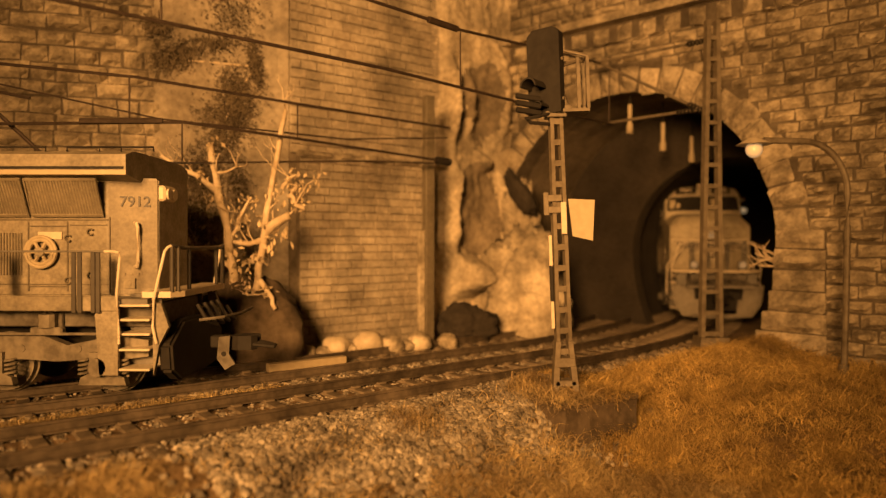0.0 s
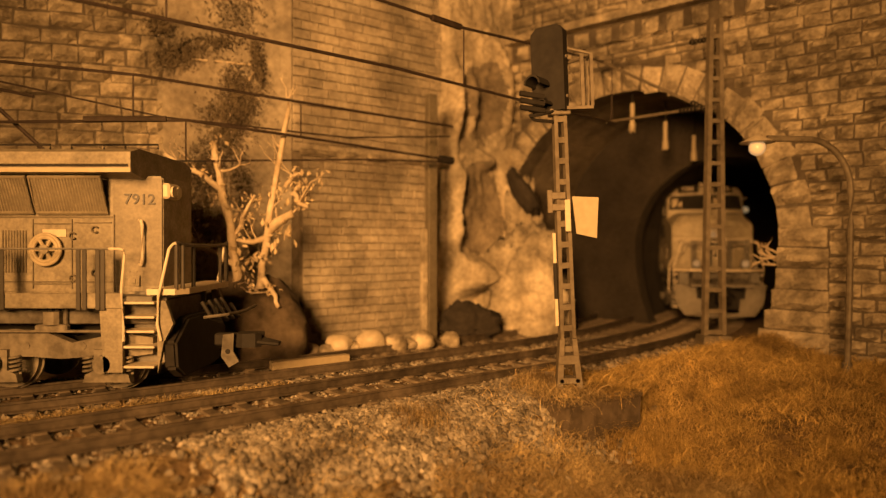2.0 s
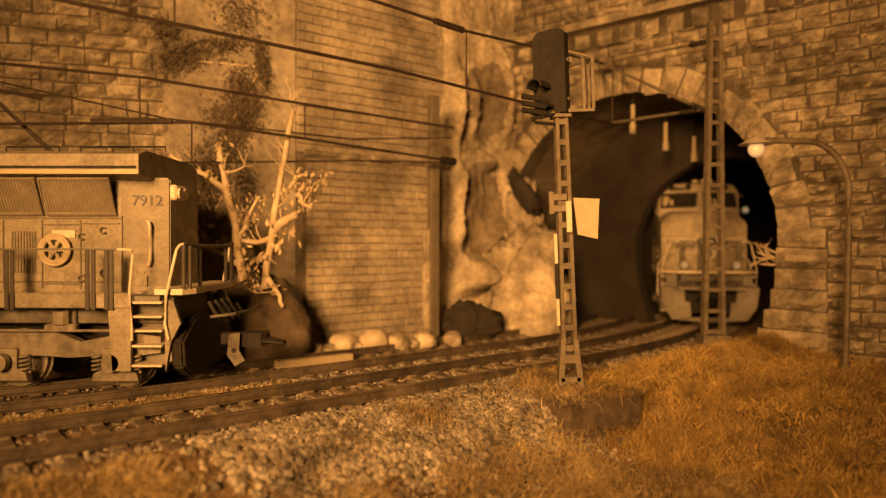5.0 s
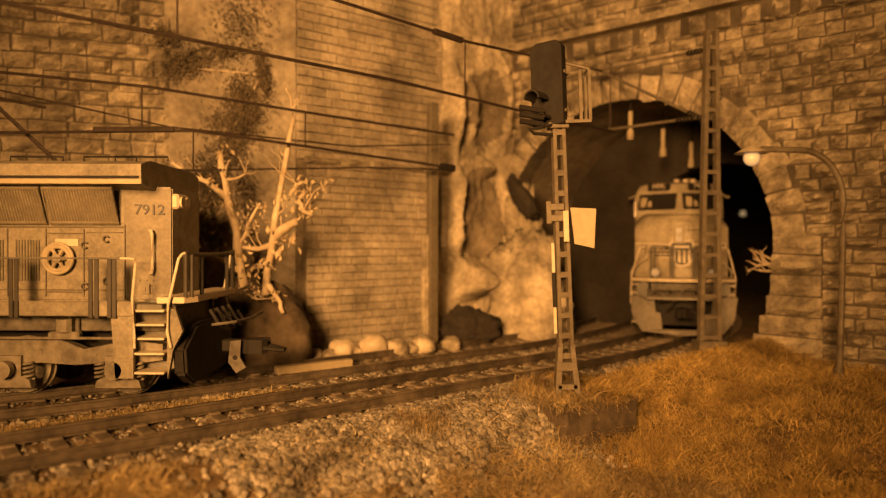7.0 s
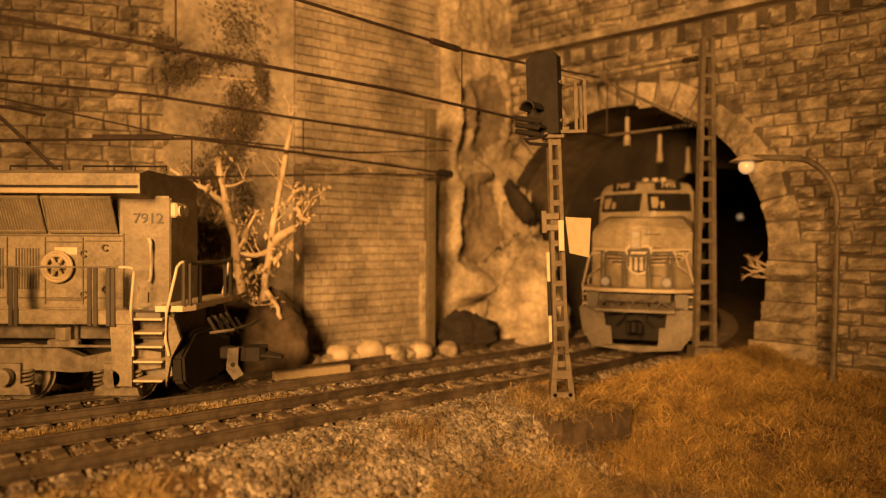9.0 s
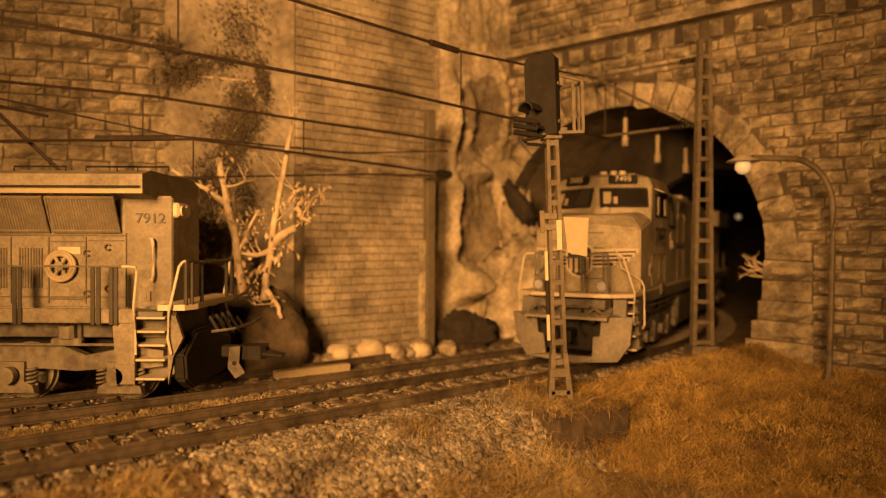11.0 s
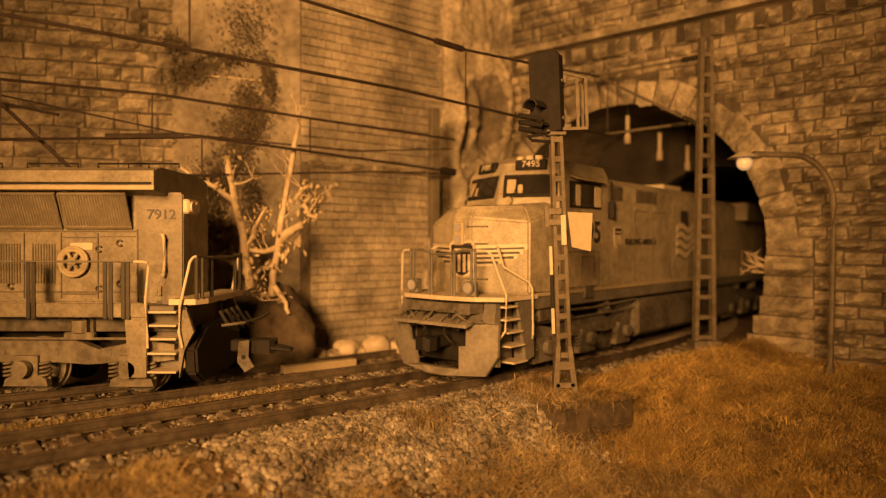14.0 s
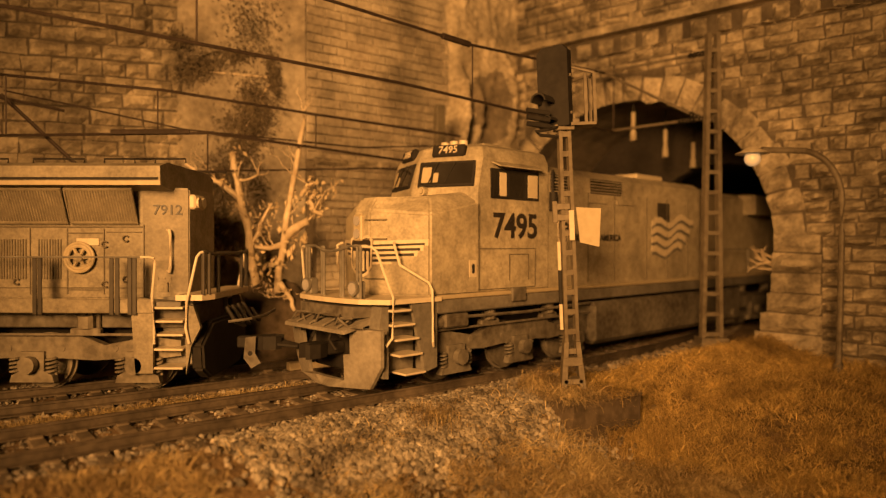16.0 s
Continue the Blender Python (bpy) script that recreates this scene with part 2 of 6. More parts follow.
# ---- structure ----


def ground():
    bm = B()
    xs = np.concatenate([[-43, -30], np.linspace(-20, 20, 130), [30, 43]])
    ys = np.concatenate([[-36, -15], np.linspace(0, 30, 110), [40, 53]])
    nx, ny = len(xs), len(ys)
    grid = [[bm.verts.new((x, y, gz(x, y))) for y in ys] for x in xs]
    for i in range(nx - 1):
        for j in range(ny - 1):
            bm.faces.new((grid[i][j], grid[i + 1][j], grid[i + 1][j + 1], grid[i][j + 1]))
    ob = link_mesh("ground", bm, EARTH, True)
    return tagged(ob, "brown scatter earth of a model railway layout", "ground", kind="structure")


ground()


def stone(name, corners, place, parent, material, depth=0.10, rng=random):
    """One rough-faced stone: corners (u, z) on a wall, place(u, z, out) gives the point."""
    bm = B()
    cu, cz = sum(c[0] for c in corners) / len(corners), sum(c[1] for c in corners) / len(corners)
    j = lambda a: rng.uniform(-a, a)
    corners = [(u + (cu - u) * 0.01 + j(0.035), z + (cz - z) * 0.03 + j(0.035)) for u, z in corners]
    (ua, za), (ub, zb), (uc, zc), (ud, zd) = corners
    nu = 5 if abs(ub - ua) + abs(uc - ud) > 1.0 else 4
    nv, tilt, lift = 4, j(0.05), rng.uniform(0.55, 1.25)
    seed = rng.uniform(0, 90)
    grid = []
    for b in range(nv):
        row = []
        for a in range(nu):
            p, q = a / (nu - 1), b / (nv - 1)
            u = (ua * (1 - p) + ub * p) * (1 - q) + (ud * (1 - p) + uc * p) * q
            z = (za * (1 - p) + zb * p) * (1 - q) + (zd * (1 - p) + zc * p) * q
            edge = a in (0, nu - 1) or b in (0, nv - 1)
            out = depth * (0.10 if edge else lift) + tilt * (p - 0.5) + (0.0 if edge else 0.13 * noise.noise((u * 2.6, z * 3.3, seed)) + rng.uniform(-0.045, 0.045))
            row.append(bm.verts.new(place(u + (0 if edge else j(0.03)), z + (0 if edge else j(0.025)), max(out, 0.012))))
        grid.append(row)
    for b in range(nv - 1):
        for a in range(nu - 1):
            bm.faces.new((grid[b][a], grid[b][a + 1], grid[b + 1][a + 1], grid[b + 1][a]))
    ring = grid[0] + [r[-1] for r in grid[1:-1]] + grid[-1][::-1] + [r[0] for r in grid[-2:0:-1]]
    back = [bm.verts.new(place(cu + (ua - cu) * s, cz + (za - cz) * t, -0.03)) for s, t in ((1, 1), (-1, 1), (-1, -1), (1, -1))]
    k1, k2, k3 = nu - 1, nu + nv - 2, 2 * nu + nv - 3
    for lo, hi, ends in ((0, k1, (0, 1)), (k1, k2, (1, 2)), (k2, k3, (2, 3)), (k3, len(ring), (3, 0))):
        bm.faces.new([ring[i % len(ring)] for i in range(lo, hi + 1)] + [back[ends[1]], back[ends[0]]])
    bmesh.ops.recalc_face_normals(bm, faces=bm.faces)
    return part(name, bm, material, parent, smooth=False)


ARC_U, ARC_Z, ARC_R = 4.42, 3.0, 4.60


def portal_place(u, z, out):
    x, y = wall_xy(u, -out)
    return x, y, z


def arch_outline(cu, cz, r, low, n=34):
    lo = math.asin(max(-0.98, (low - cz) / (r * 1.5)))
    return [(cu + r * math.cos(a), cz + r * math.sin(a) * (1.5 if math.sin(a) < 0 else 1.0)) for a in np.linspace(lo, math.pi - lo, n)]


def portal_wall():
    bm = B()
    arch = arch_outline(ARC_U, ARC_Z, ARC_R, -0.6)
    out = [(-1.2, -1.2), (arch[-1][0], -1.2)] + arch[::-1] + [(arch[0][0], -1.2), (17, -1.2), (17, 13), (-1.2, 13)]
    prism(bm, out, 0, 0.9, "y")
    m = Matrix.Translation((P0.x, P0.y, 0)) @ Matrix.Rotation(WALLD, 4, "Z")
    bmesh.ops.transform(bm, matrix=m, verts=bm.verts)
    wall = tagged(link_mesh("wall_portal", bm, JOINT), "rough stone tunnel portal wall with arched opening", "wall", kind="structure")
    return wall


def portal_stones(wall):
    rng = random.Random(5)
    ring = ARC_R + 0.78
    n = 38
    lo = math.asin(max(-1, (-0.5 - ARC_Z) / ARC_R))
    edges = np.linspace(lo, math.pi - lo, n + 1)
    for a, b in zip(edges, edges[1:]):
        a, b = a + 0.006, b - 0.006
        r1 = ring + rng.uniform(-0.08, 0.1)
        q = [(ARC_U + r * math.cos(k), ARC_Z + r * math.sin(k)) for r, k in ((ARC_R - 0.02, a), (r1, a), (r1, b), (ARC_R - 0.02, b))]
        if b < 0.06 or a > math.pi - 0.06:
            continue
        stone("voussoir", q, portal_place, wall, STONE, 0.16, rng)
    low, h = -0.7, 0.565
    while low < ARC_Z + 0.1:
        ci, cj = (math.sqrt(ARC_R ** 2 - ((min(k, ARC_Z) - ARC_Z) / 1.5) ** 2) - 0.02 for k in (low + 0.02, low + h - 0.02))
        for sd in (-1, 1):
            q = [(ARC_U + ci, low + 0.02), (ARC_U + ring + 0.40, low + 0.02), (ARC_U + ring + 0.40, low + h - 0.02), (ARC_U + cj, low + h - 0.02)]
            stone("quoin", q if sd > 0 else [(2 * ARC_U - u, v) for u, v in (q[1], q[0], q[3], q[2])], portal_place, wall, STONE, 0.24, rng)
        low += h
    z = -0.7
    while z < 11.6:
        h = rng.uniform(0.27, 0.39)
        if 9.25 < z + h and z < 9.25:
            h = 9.25 - z
        if 9.25 <= z < 9.3:
            u = -1.1
            while u < 16.6:
                w = rng.uniform(0.42, 0.5)
                stone("dentil", [(u, z + 0.02), (u + w, z + 0.02), (u + w, z + 0.5), (u, z + 0.5)], portal_place, wall, STONE, 0.22, rng)
                u += w + 0.30
            z += 0.56
            continue
        spans = [(-1.15, 16.8)]
        dz = max(0, abs(z + h / 2 - ARC_Z) - h * 0.35)
        if dz < ring:
            c = math.sqrt(ring ** 2 - dz ** 2) + 0.03
            if z + h / 2 < ARC_Z + 0.25:
                c = ring + 0.43
            spans = [(-1.15, ARC_U - c), (ARC_U + c, 16.8)]
        for a, b in spans:
            u = a
            while u < b - 0.12:
                w = rng.uniform(0.38, 0.92)
                if b - (u + w) < 0.35:
                    w = b - u
                stone("stone", [(u + 0.025, z + 0.025), (u + w - 0.025, z + 0.025), (u + w - 0.025, z + h - 0.025), (u + 0.025, z + h - 0.025)], portal_place, wall, STONE, 0.18, rng)
                u += w
        z += h
    bm = B()
    prism(bm, [(-1.2, 9.82), (16.8, 9.82), (16.8, 10.06), (-1.2, 10.06)], -0.42, 0.0, "y")
    m = Matrix.Translation((P0.x, P0.y, 0)) @ Matrix.Rotation(WALLD, 4, "Z")
    bmesh.ops.transform(bm, matrix=m, verts=bm.verts)
    part("cornice", bm, STONE, wall)


def tunnel():
    """The lining behind the portal: a wide chamber, then a narrower bore that bends away."""
    m = Matrix.Translation((P0.x, P0.y, 0)) @ Matrix.Rotation(WALLD, 4, "Z")
    bm = B()
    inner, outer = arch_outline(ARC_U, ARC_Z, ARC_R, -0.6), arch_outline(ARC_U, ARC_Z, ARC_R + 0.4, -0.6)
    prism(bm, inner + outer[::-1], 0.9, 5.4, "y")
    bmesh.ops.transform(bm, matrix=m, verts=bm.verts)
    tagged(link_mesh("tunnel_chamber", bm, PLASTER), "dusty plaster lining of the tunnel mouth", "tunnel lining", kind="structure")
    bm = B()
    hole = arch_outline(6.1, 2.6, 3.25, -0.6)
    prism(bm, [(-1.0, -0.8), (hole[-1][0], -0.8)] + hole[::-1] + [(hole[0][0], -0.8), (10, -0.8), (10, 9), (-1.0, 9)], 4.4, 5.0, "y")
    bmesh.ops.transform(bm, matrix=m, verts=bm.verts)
    # The darkness of arch and bore is painted on with near-black.
    tagged(link_mesh("tunnel_bulkhead", bm, SHADE_BLACK), "dark inner arch of the tunnel bore", "tunnel lining", kind="structure")
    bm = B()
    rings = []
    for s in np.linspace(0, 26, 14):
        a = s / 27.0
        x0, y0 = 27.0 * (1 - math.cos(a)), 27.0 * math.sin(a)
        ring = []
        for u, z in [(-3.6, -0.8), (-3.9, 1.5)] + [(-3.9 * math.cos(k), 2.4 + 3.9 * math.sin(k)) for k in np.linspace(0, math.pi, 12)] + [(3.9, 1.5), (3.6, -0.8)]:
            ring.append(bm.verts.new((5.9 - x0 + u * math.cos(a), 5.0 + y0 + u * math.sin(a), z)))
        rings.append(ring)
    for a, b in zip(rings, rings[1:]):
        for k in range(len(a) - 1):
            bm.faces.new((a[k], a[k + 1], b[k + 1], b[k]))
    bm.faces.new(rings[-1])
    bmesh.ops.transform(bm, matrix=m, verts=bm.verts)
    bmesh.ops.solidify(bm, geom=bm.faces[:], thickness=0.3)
    tagged(link_mesh("tunnel_bore", bm, SHADE_BLACK), "dark bore of the tunnel bending away", "tunnel lining", kind="structure")


BACK = [(-20.0, 13.6), (-4.3, 18.5), (2.3, 23.62)]      # the back wall's line


def back_wall(i, a, b, z1):
    a, b = Vector(a), Vector(b)
    d = (b - a).normalized()
    n = Vector((d.y, -d.x))
    L = (b - a).length
    bm = B()
    q = [a, b, b - n * 0.8, a - n * 0.8]
    prism(bm, [(p.x, p.y) for p in q], -1.2, z1 + 0.6, "z")
    wall = tagged(link_mesh("wall_back_%d" % i, bm, JOINT if i == 1 else PLASTER), "tall rough stone retaining wall behind the tracks", "wall", kind="structure")

    def place(u, z, out):
        p = a + d * u + n * out
        return p.x, p.y, z
    return wall, place, L


def back_stones(wall, place, L, z0, z1, u0, seed):
    rng = random.Random(seed)
    z = z0
    while z < z1:
        h = rng.uniform(0.36, 0.48)
        u = u0 - rng.uniform(0, 0.5)
        while u < L - 0.1:
            w = rng.uniform(0.5, 1.05)
            e = min(u + w, L - 0.02)
            if e - u > 0.2:
                stone("stone", [(max(u, 0) + 0.02, z + 0.02), (e - 0.02, z + 0.02), (e - 0.02, z + h - 0.02), (max(u, 0) + 0.02, z + h - 0.02)], place, wall, STONE, 0.15, rng)
            u += w
        z += h


def courses(wall, place, u0, u1, z0, z1, h, face, rng):
    """Small blocks in courses, too many to count, joined."""
    verts, faces = [], []
    z, row = z0, 0
    while z < z1 - 0.1:
        u = u0 - (h if row % 2 else 0)
        while u < u1:
            w = rng.uniform(1.75, 2.4) * h
            a, e, o = max(u, u0) + 0.006, min(u + w, u1) - 0.006, face + rng.uniform(0.02, 0.06)
            if e - a > 0.05:
                k = len(verts)
                zt = min(z + h, z1) - 0.012
                t = [rng.uniform(-0.014, 0.014) for _ in range(6)]
                for uu, zz, oo in ((a, z, face - 0.01), (e, z, face - 0.01), (e, zt, face - 0.01), (a, zt, face - 0.01), (a + 0.02, z + 0.02 + t[0], o + t[4]), (e - 0.02, z + 0.02 + t[1], o + t[5]), (e - 0.02, zt - 0.02 + t[2], o - t[4]), (a + 0.02, zt - 0.02 + t[3], o - t[5])):
                    verts.append([c * S for c in place(uu, zz, oo)])
                faces += [(k + 4, k + 5, k + 6, k + 7), (k, k + 1, k + 5, k + 4), (k + 1, k + 2, k + 6, k + 5), (k + 2, k + 3, k + 7, k + 6), (k + 3, k, k + 4, k + 7)]
            u += w
        z += h
        row += 1
    me = bpy.data.meshes.new("blocks")
    me.from_pydata(verts, [], faces)
    me.materials.append(BLOCK)
    ob = new("blocks", me)
    ob.parent = wall
    tagged(ob, kind="stuff")


def brick_panel(place, u0, u1, z0, z1):
    """The lower grey block wall, proud of the stone, with its coping."""
    bm = B()
    for a, b in (((u0, z0), (u1, z1)),):
        vs = [bm.verts.new(place(u, z, o)) for o in (0.14, 0.36) for u, z in ((u0, z0), (u1, z0), (u1, z1), (u0, z1))]
        for f in ((0, 1, 2, 3), (4, 5, 6, 7), (0, 1, 5, 4), (1, 2, 6, 5), (2, 3, 7, 6), (3, 0, 4, 7)):
            bm.faces.new([vs[k] for k in f])
    bmesh.ops.recalc_face_normals(bm, faces=bm.faces)
    wall = tagged(link_mesh("wall_lower", bm, PLASTER), "lower grey block retaining wall with stone coping", "wall", kind="structure")
    rng = random.Random(8)
    courses(wall, place, u0, u1, z0, z1, 0.235, 0.36, rng)
    u = u0 - 0.1
    while u < u1:
        w = rng.uniform(0.9, 1.2)
        stone("coping_stone", [(u + 0.01, z1), (u + w - 0.01, z1), (u + w - 0.01, z1 + 0.2), (u + 0.01, z1 + 0.2)], lambda a, b, c: place(a, b, c + 0.40), wall, STONE, 0.12, rng)
        u += w


def rock_sheet(name, place, u0, u1, z0, z1, shape, material, label, step=0.085, patch=None, tail=0.0):
    """Modelled rock laid over a wall: shape(u, z) tells how far it stands out."""
    bm = B()
    us, zs = np.linspace(u0, u1, int((u1 - u0) / step) + 1), np.arange(z0, z1 + step, step)
    rows = []
    for u in us:
        row = []
        for z in zs:
            fade = min(1.0, max(0.0, (u - u0 - 0.25 - 0.5 * noise.noise((z * 0.8, 2.2, 0))) / 0.3))
            if tail:
                fade = min(fade, max(0.25, (u1 - u) / tail))
            o = shape(u, z) + 0.20 * noise.noise((u * 0.9, z * 0.7, 3.3)) + 0.11 * abs(noise.noise((u * 2.6, z * 2.0, 8.1))) + 0.10 * noise.noise((u * 5, z * 4, 1.7)) + 0.06 * noise.noise((u * 12, z * 11, 4.7))
            row.append(bm.verts.new(place(u, z, max(0.03, max(0.0, o) * fade + 0.19 * fade))))
        rows.append(row)
    back = [[bm.verts.new(place(u, z, 0.02)) for z in (zs[0], zs[-1])] for u in us]
    for a, b, p, q in zip(rows, rows[1:], back, back[1:]):
        for k in range(len(zs) - 1):
            f = bm.faces.new((a[k], b[k], b[k + 1], a[k + 1]))
            f.material_index = 1 if patch and patch(us[rows.index(a)], zs[k]) else 0
        bm.faces.new((p[0], q[0], b[0], a[0]))
        bm.faces.new((a[-1], b[-1], q[1], p[1]))
    bmesh.ops.recalc_face_normals(bm, faces=bm.faces)
    return tagged(link_mesh(name, bm, material, True), label, "rock")


def hump(u, z, cu, cz, ru, rz, h):
    return h * math.exp(-(((u - cu) / ru) ** 2 + ((z - cz) / rz) ** 2) ** 1.5)


def crag_shape(u, z):
    o = hump(u, z, 5.48, 4.7, 0.30, 2.9, 0.85) + hump(u, z, 5.35, 8.0, 0.5, 1.2, 0.5)
    o += hump(u, z, 6.2, 1.75, 0.85, 0.62, 1.4) + hump(u, z, 8.2, 1.6, 0.9, 2.6, 0.75)
    o += hump(u, z, 6.35, 7.6, 0.22, 1.1, 0.45) + hump(u, z, 7.9, 7.9, 0.45, 1.3, 0.55) + hump(u, z, 7.05, 5.6, 0.3, 0.3, 0.5)
    return o


def crag_patch(u, z):
    """Where bare grey plaster shows between the pale ridges."""
    wob = 0.35 * noise.noise((u * 1.7, z * 1.3, 6.0)) + 0.2 * noise.noise((u * 5, z * 4, 2.0))
    return ((u - 6.75) / 0.95) ** 2 + ((z - 3.9) / 1.65) ** 2 + wob < 1 or ((u - 6.9) / 0.9) ** 2 + ((z - 7.6) / 1.5) ** 2 + 2 * wob < 0.8


def wall_shadow(place, spots):
    """Dark leaf-shaped flecks that paint a soft cast shadow on the wall."""
    rng = random.Random(40)
    cr = thing("wall_shadow", "dark leaf-shaped flecks forming a shadow on the plaster wall", "creeper plant")
    verts, faces = [], []
    for u, z, ru, rz, turn, n in spots:
        c, q = math.cos(radians(turn)), math.sin(radians(turn))
        for _ in range(int(n * 0.8)):
            a, b = rng.gauss(0, 0.52) * ru, rng.gauss(0, 0.52) * rz
            p = Vector(place(u + a * c - b * q, z + a * q + b * c, rng.uniform(0.22, 0.34)))
            m = Euler((rng.uniform(0, 6.3), rng.uniform(0, 6.3), rng.uniform(0, 6.3))).to_matrix()
            s, k = rng.uniform(0.025, 0.05), len(verts)
            verts += [(p + m @ Vector(v)) * S for v in ((-s, 0, 0), (0, -s * 0.6, s * 0.15), (s, 0, 0), (0, s * 0.6, s * 0.15))]
            faces.append((k, k + 1, k + 2, k + 3))
    me = bpy.data.meshes.new("leaves")
    me.from_pydata(verts, [], faces)
    me.materials.append(SHADOW_FLECK)
    new("leaves", me).parent = cr
    bm = B()
    for (u, z, *_a), (v, w, *_b) in zip(spots, spots[1:4]):
        rod(bm, place(u, z, 0.24), place(v, w, 0.24), 0.03, 6, 0.02)
    part("stem", bm, BARK, cr, "thin pale rod between the shadow flecks")


def lump(name, centre, size, material, seed, label, category, rough=0.35, detail=3, flat=True, freq=1.0):
    """A rock: a ball pushed about by noise until it is no ball."""
    bm = B()
    bmesh.ops.create_icosphere(bm, subdivisions=detail, radius=1)
    for v in bm.verts:
        p = v.co.copy()
        k = 1 + rough * noise.noise(p * 1.1 * freq + Vector((seed * 7.1, 0, 0))) + rough * 0.7 * abs(noise.noise(p * 2.6 * freq + Vector((0, seed * 3.3, 0)))) + rough * 0.5 * noise.noise(p * 6 * freq + Vector((0, 0, seed)))
        v.co = Vector((p.x * size[0], p.y * size[1], p.z * size[2])) * k
    ob = link_mesh(name, bm, material, True)
    ob.matrix_basis = at(*centre, rz=seed * 47 % 360 if max(size) < 1 else 0)
    return tagged(ob, label, category)

# ---- tracks ----


def track(path, s0, s1, label, bolts):
    tr = thing("track", label, "railway track", kind="structure")
    for off in (-GAUGE / 2 - 0.035, GAUGE / 2 + 0.035):
        bm = B()
        prev = None
        prof = [(-0.075, -0.20), (0.075, -0.20), (0.075, -0.175), (0.02, -0.15), (0.02, -0.055), (0.038, -0.04), (0.038, 0.0), (-0.038, 0.0), (-0.038, -0.04), (-0.02, -0.055), (-0.02, -0.15), (-0.075, -0.175)]
        for s in np.arange(s0, s1, 0.7):
            x, y, h = path(s, off)
            n = Vector((-math.sin(radians(h)), math.cos(radians(h))))
            ring = [bm.verts.new((x + n.x * a, y + n.y * a, b)) for a, b in prof]
            if prev:
                for k in range(len(prof)):
                    f = bm.faces.new((prev[k], prev[(k + 1) % len(prof)], ring[(k + 1) % len(prof)], ring[k]))
                    f.material_index = 1 if k == 6 else 0
            prev = ring
        bmesh.ops.recalc_face_normals(bm, faces=bm.faces)
        part("rail", bm, [RAIL, RAILTOP], tr, "rusty brown rail with worn bright head")
    bm = B()
    box(bm, -0.125, 0.125, -1.5, 1.5, -0.42, -0.20, 0.02)
    for y in (-1, 1):
        for q in (-1, 1):
            box(bm, -0.10, 0.10, y * 0.752 + q * 0.15 - 0.06, y * 0.752 + q * 0.15 + 0.06, -0.205, -0.165, 0.012)
    base = link_mesh("sleeper", bm, SLEEPER)
    base.parent = tr
    bm = B()
    bmesh.ops.create_uvsphere(bm, u_segments=8, v_segments=5, radius=0.062)
    bmesh.ops.translate(bm, vec=(0, -0.53, -0.125), verts=bm.verts)
    bolt = link_mesh("bolt", bm, DARK, True)
    bolt.parent = base
    first = True
    for s in np.arange(s0 + 0.3, s1, 0.64):
        x, y, h = path(s)
        m = at(x, y, 0, h)
        if first:
            base.matrix_basis, first = m, False
            continue
        o = base.copy()
        scene.collection.objects.link(o)
        o.matrix_basis = m
        if bolts:
            b = bolt.copy()
            scene.collection.objects.link(b)
            b.parent = o
    return tr


def bent_near(s, off=0.0):
    """The near track: straight in the open, bending to the left of the train inside the hill."""
    s1, R = 6.5, 30.0
    if s <= s1:
        return near_track(s, off)
    a = (s - s1) / R
    c = NEAR0 + DIR * s1 + NRM * R
    h = HEAD + a
    p = c + Vector((math.sin(h), -math.cos(h))) * (R - off)
    return p.x, p.y, math.degrees(h)


def bent_far(s, off=0.0):
    if s < 6.5:
        return far_track(s, off)
    return bent_near(s, 3.0 + off)

# ---- scatter ----


def soup(name, items, material, label, category):
    """One mesh from many small pieces: items of (verts, faces)."""
    vs, fs, k = [], [], 0
    for v, f in items:
        vs.append(v)
        fs += [tuple(i + k for i in q) for q in f]
        k += len(v)
    me = bpy.data.meshes.new(name)
    me.from_pydata((np.concatenate(vs) * S).tolist(), [], fs)
    me.materials.append(material)
    return tagged(new(name, me), label, category, kind="stuff")


def gravel():
    rng = np.random.default_rng(4)
    bm = B()
    bmesh.ops.create_icosphere(bm, subdivisions=1, radius=1)
    base = np.array([v.co[:] for v in bm.verts])
    faces = [tuple(v.index for v in f.verts) for f in bm.faces]
    bm.free()

    def pebble(x, y, z, r):
        q = Euler(rng.uniform(0, 6.3, 3)).to_matrix()
        v = base * (1 + rng.uniform(-0.22, 0.22, (len(base), 1))) * (r * rng.uniform(0.7, 1.25, 3))
        return v @ np.array(q).T + (x, y, z), faces
    items = []
    for _ in range(19000):
        s, d = rng.normal(1.3, 2.2), -1.15 - abs(rng.normal(0, 1.15))
        if s > 5.3 and rng.random() < 0.8 or s < -2.5 and rng.random() < 0.9:
            continue
        p = NEAR0 + DIR * s + NRM * d
        r = rng.uniform(0.03, 0.055) if rng.random() < 0.55 else rng.uniform(0.055, 0.085)
        items.append(pebble(p.x, p.y, gz(p.x, p.y) + r * 0.3, r))
    for _ in range(15000):
        s, d = rng.uniform(-11, 12), rng.uniform(-1.3, 5.5)
        p = NEAR0 + DIR * s + NRM * d
        r = rng.uniform(0.03, 0.06)
        items.append(pebble(p.x, p.y, gz(p.x, p.y) + (r * 0.4 if abs(d) > 0.75 and abs(d - 3.0) > 0.75 else -r * 0.35), r))
    soup("gravel", items, GRAVEL, "grey and brown ballast stones beside the rails", "gravel")


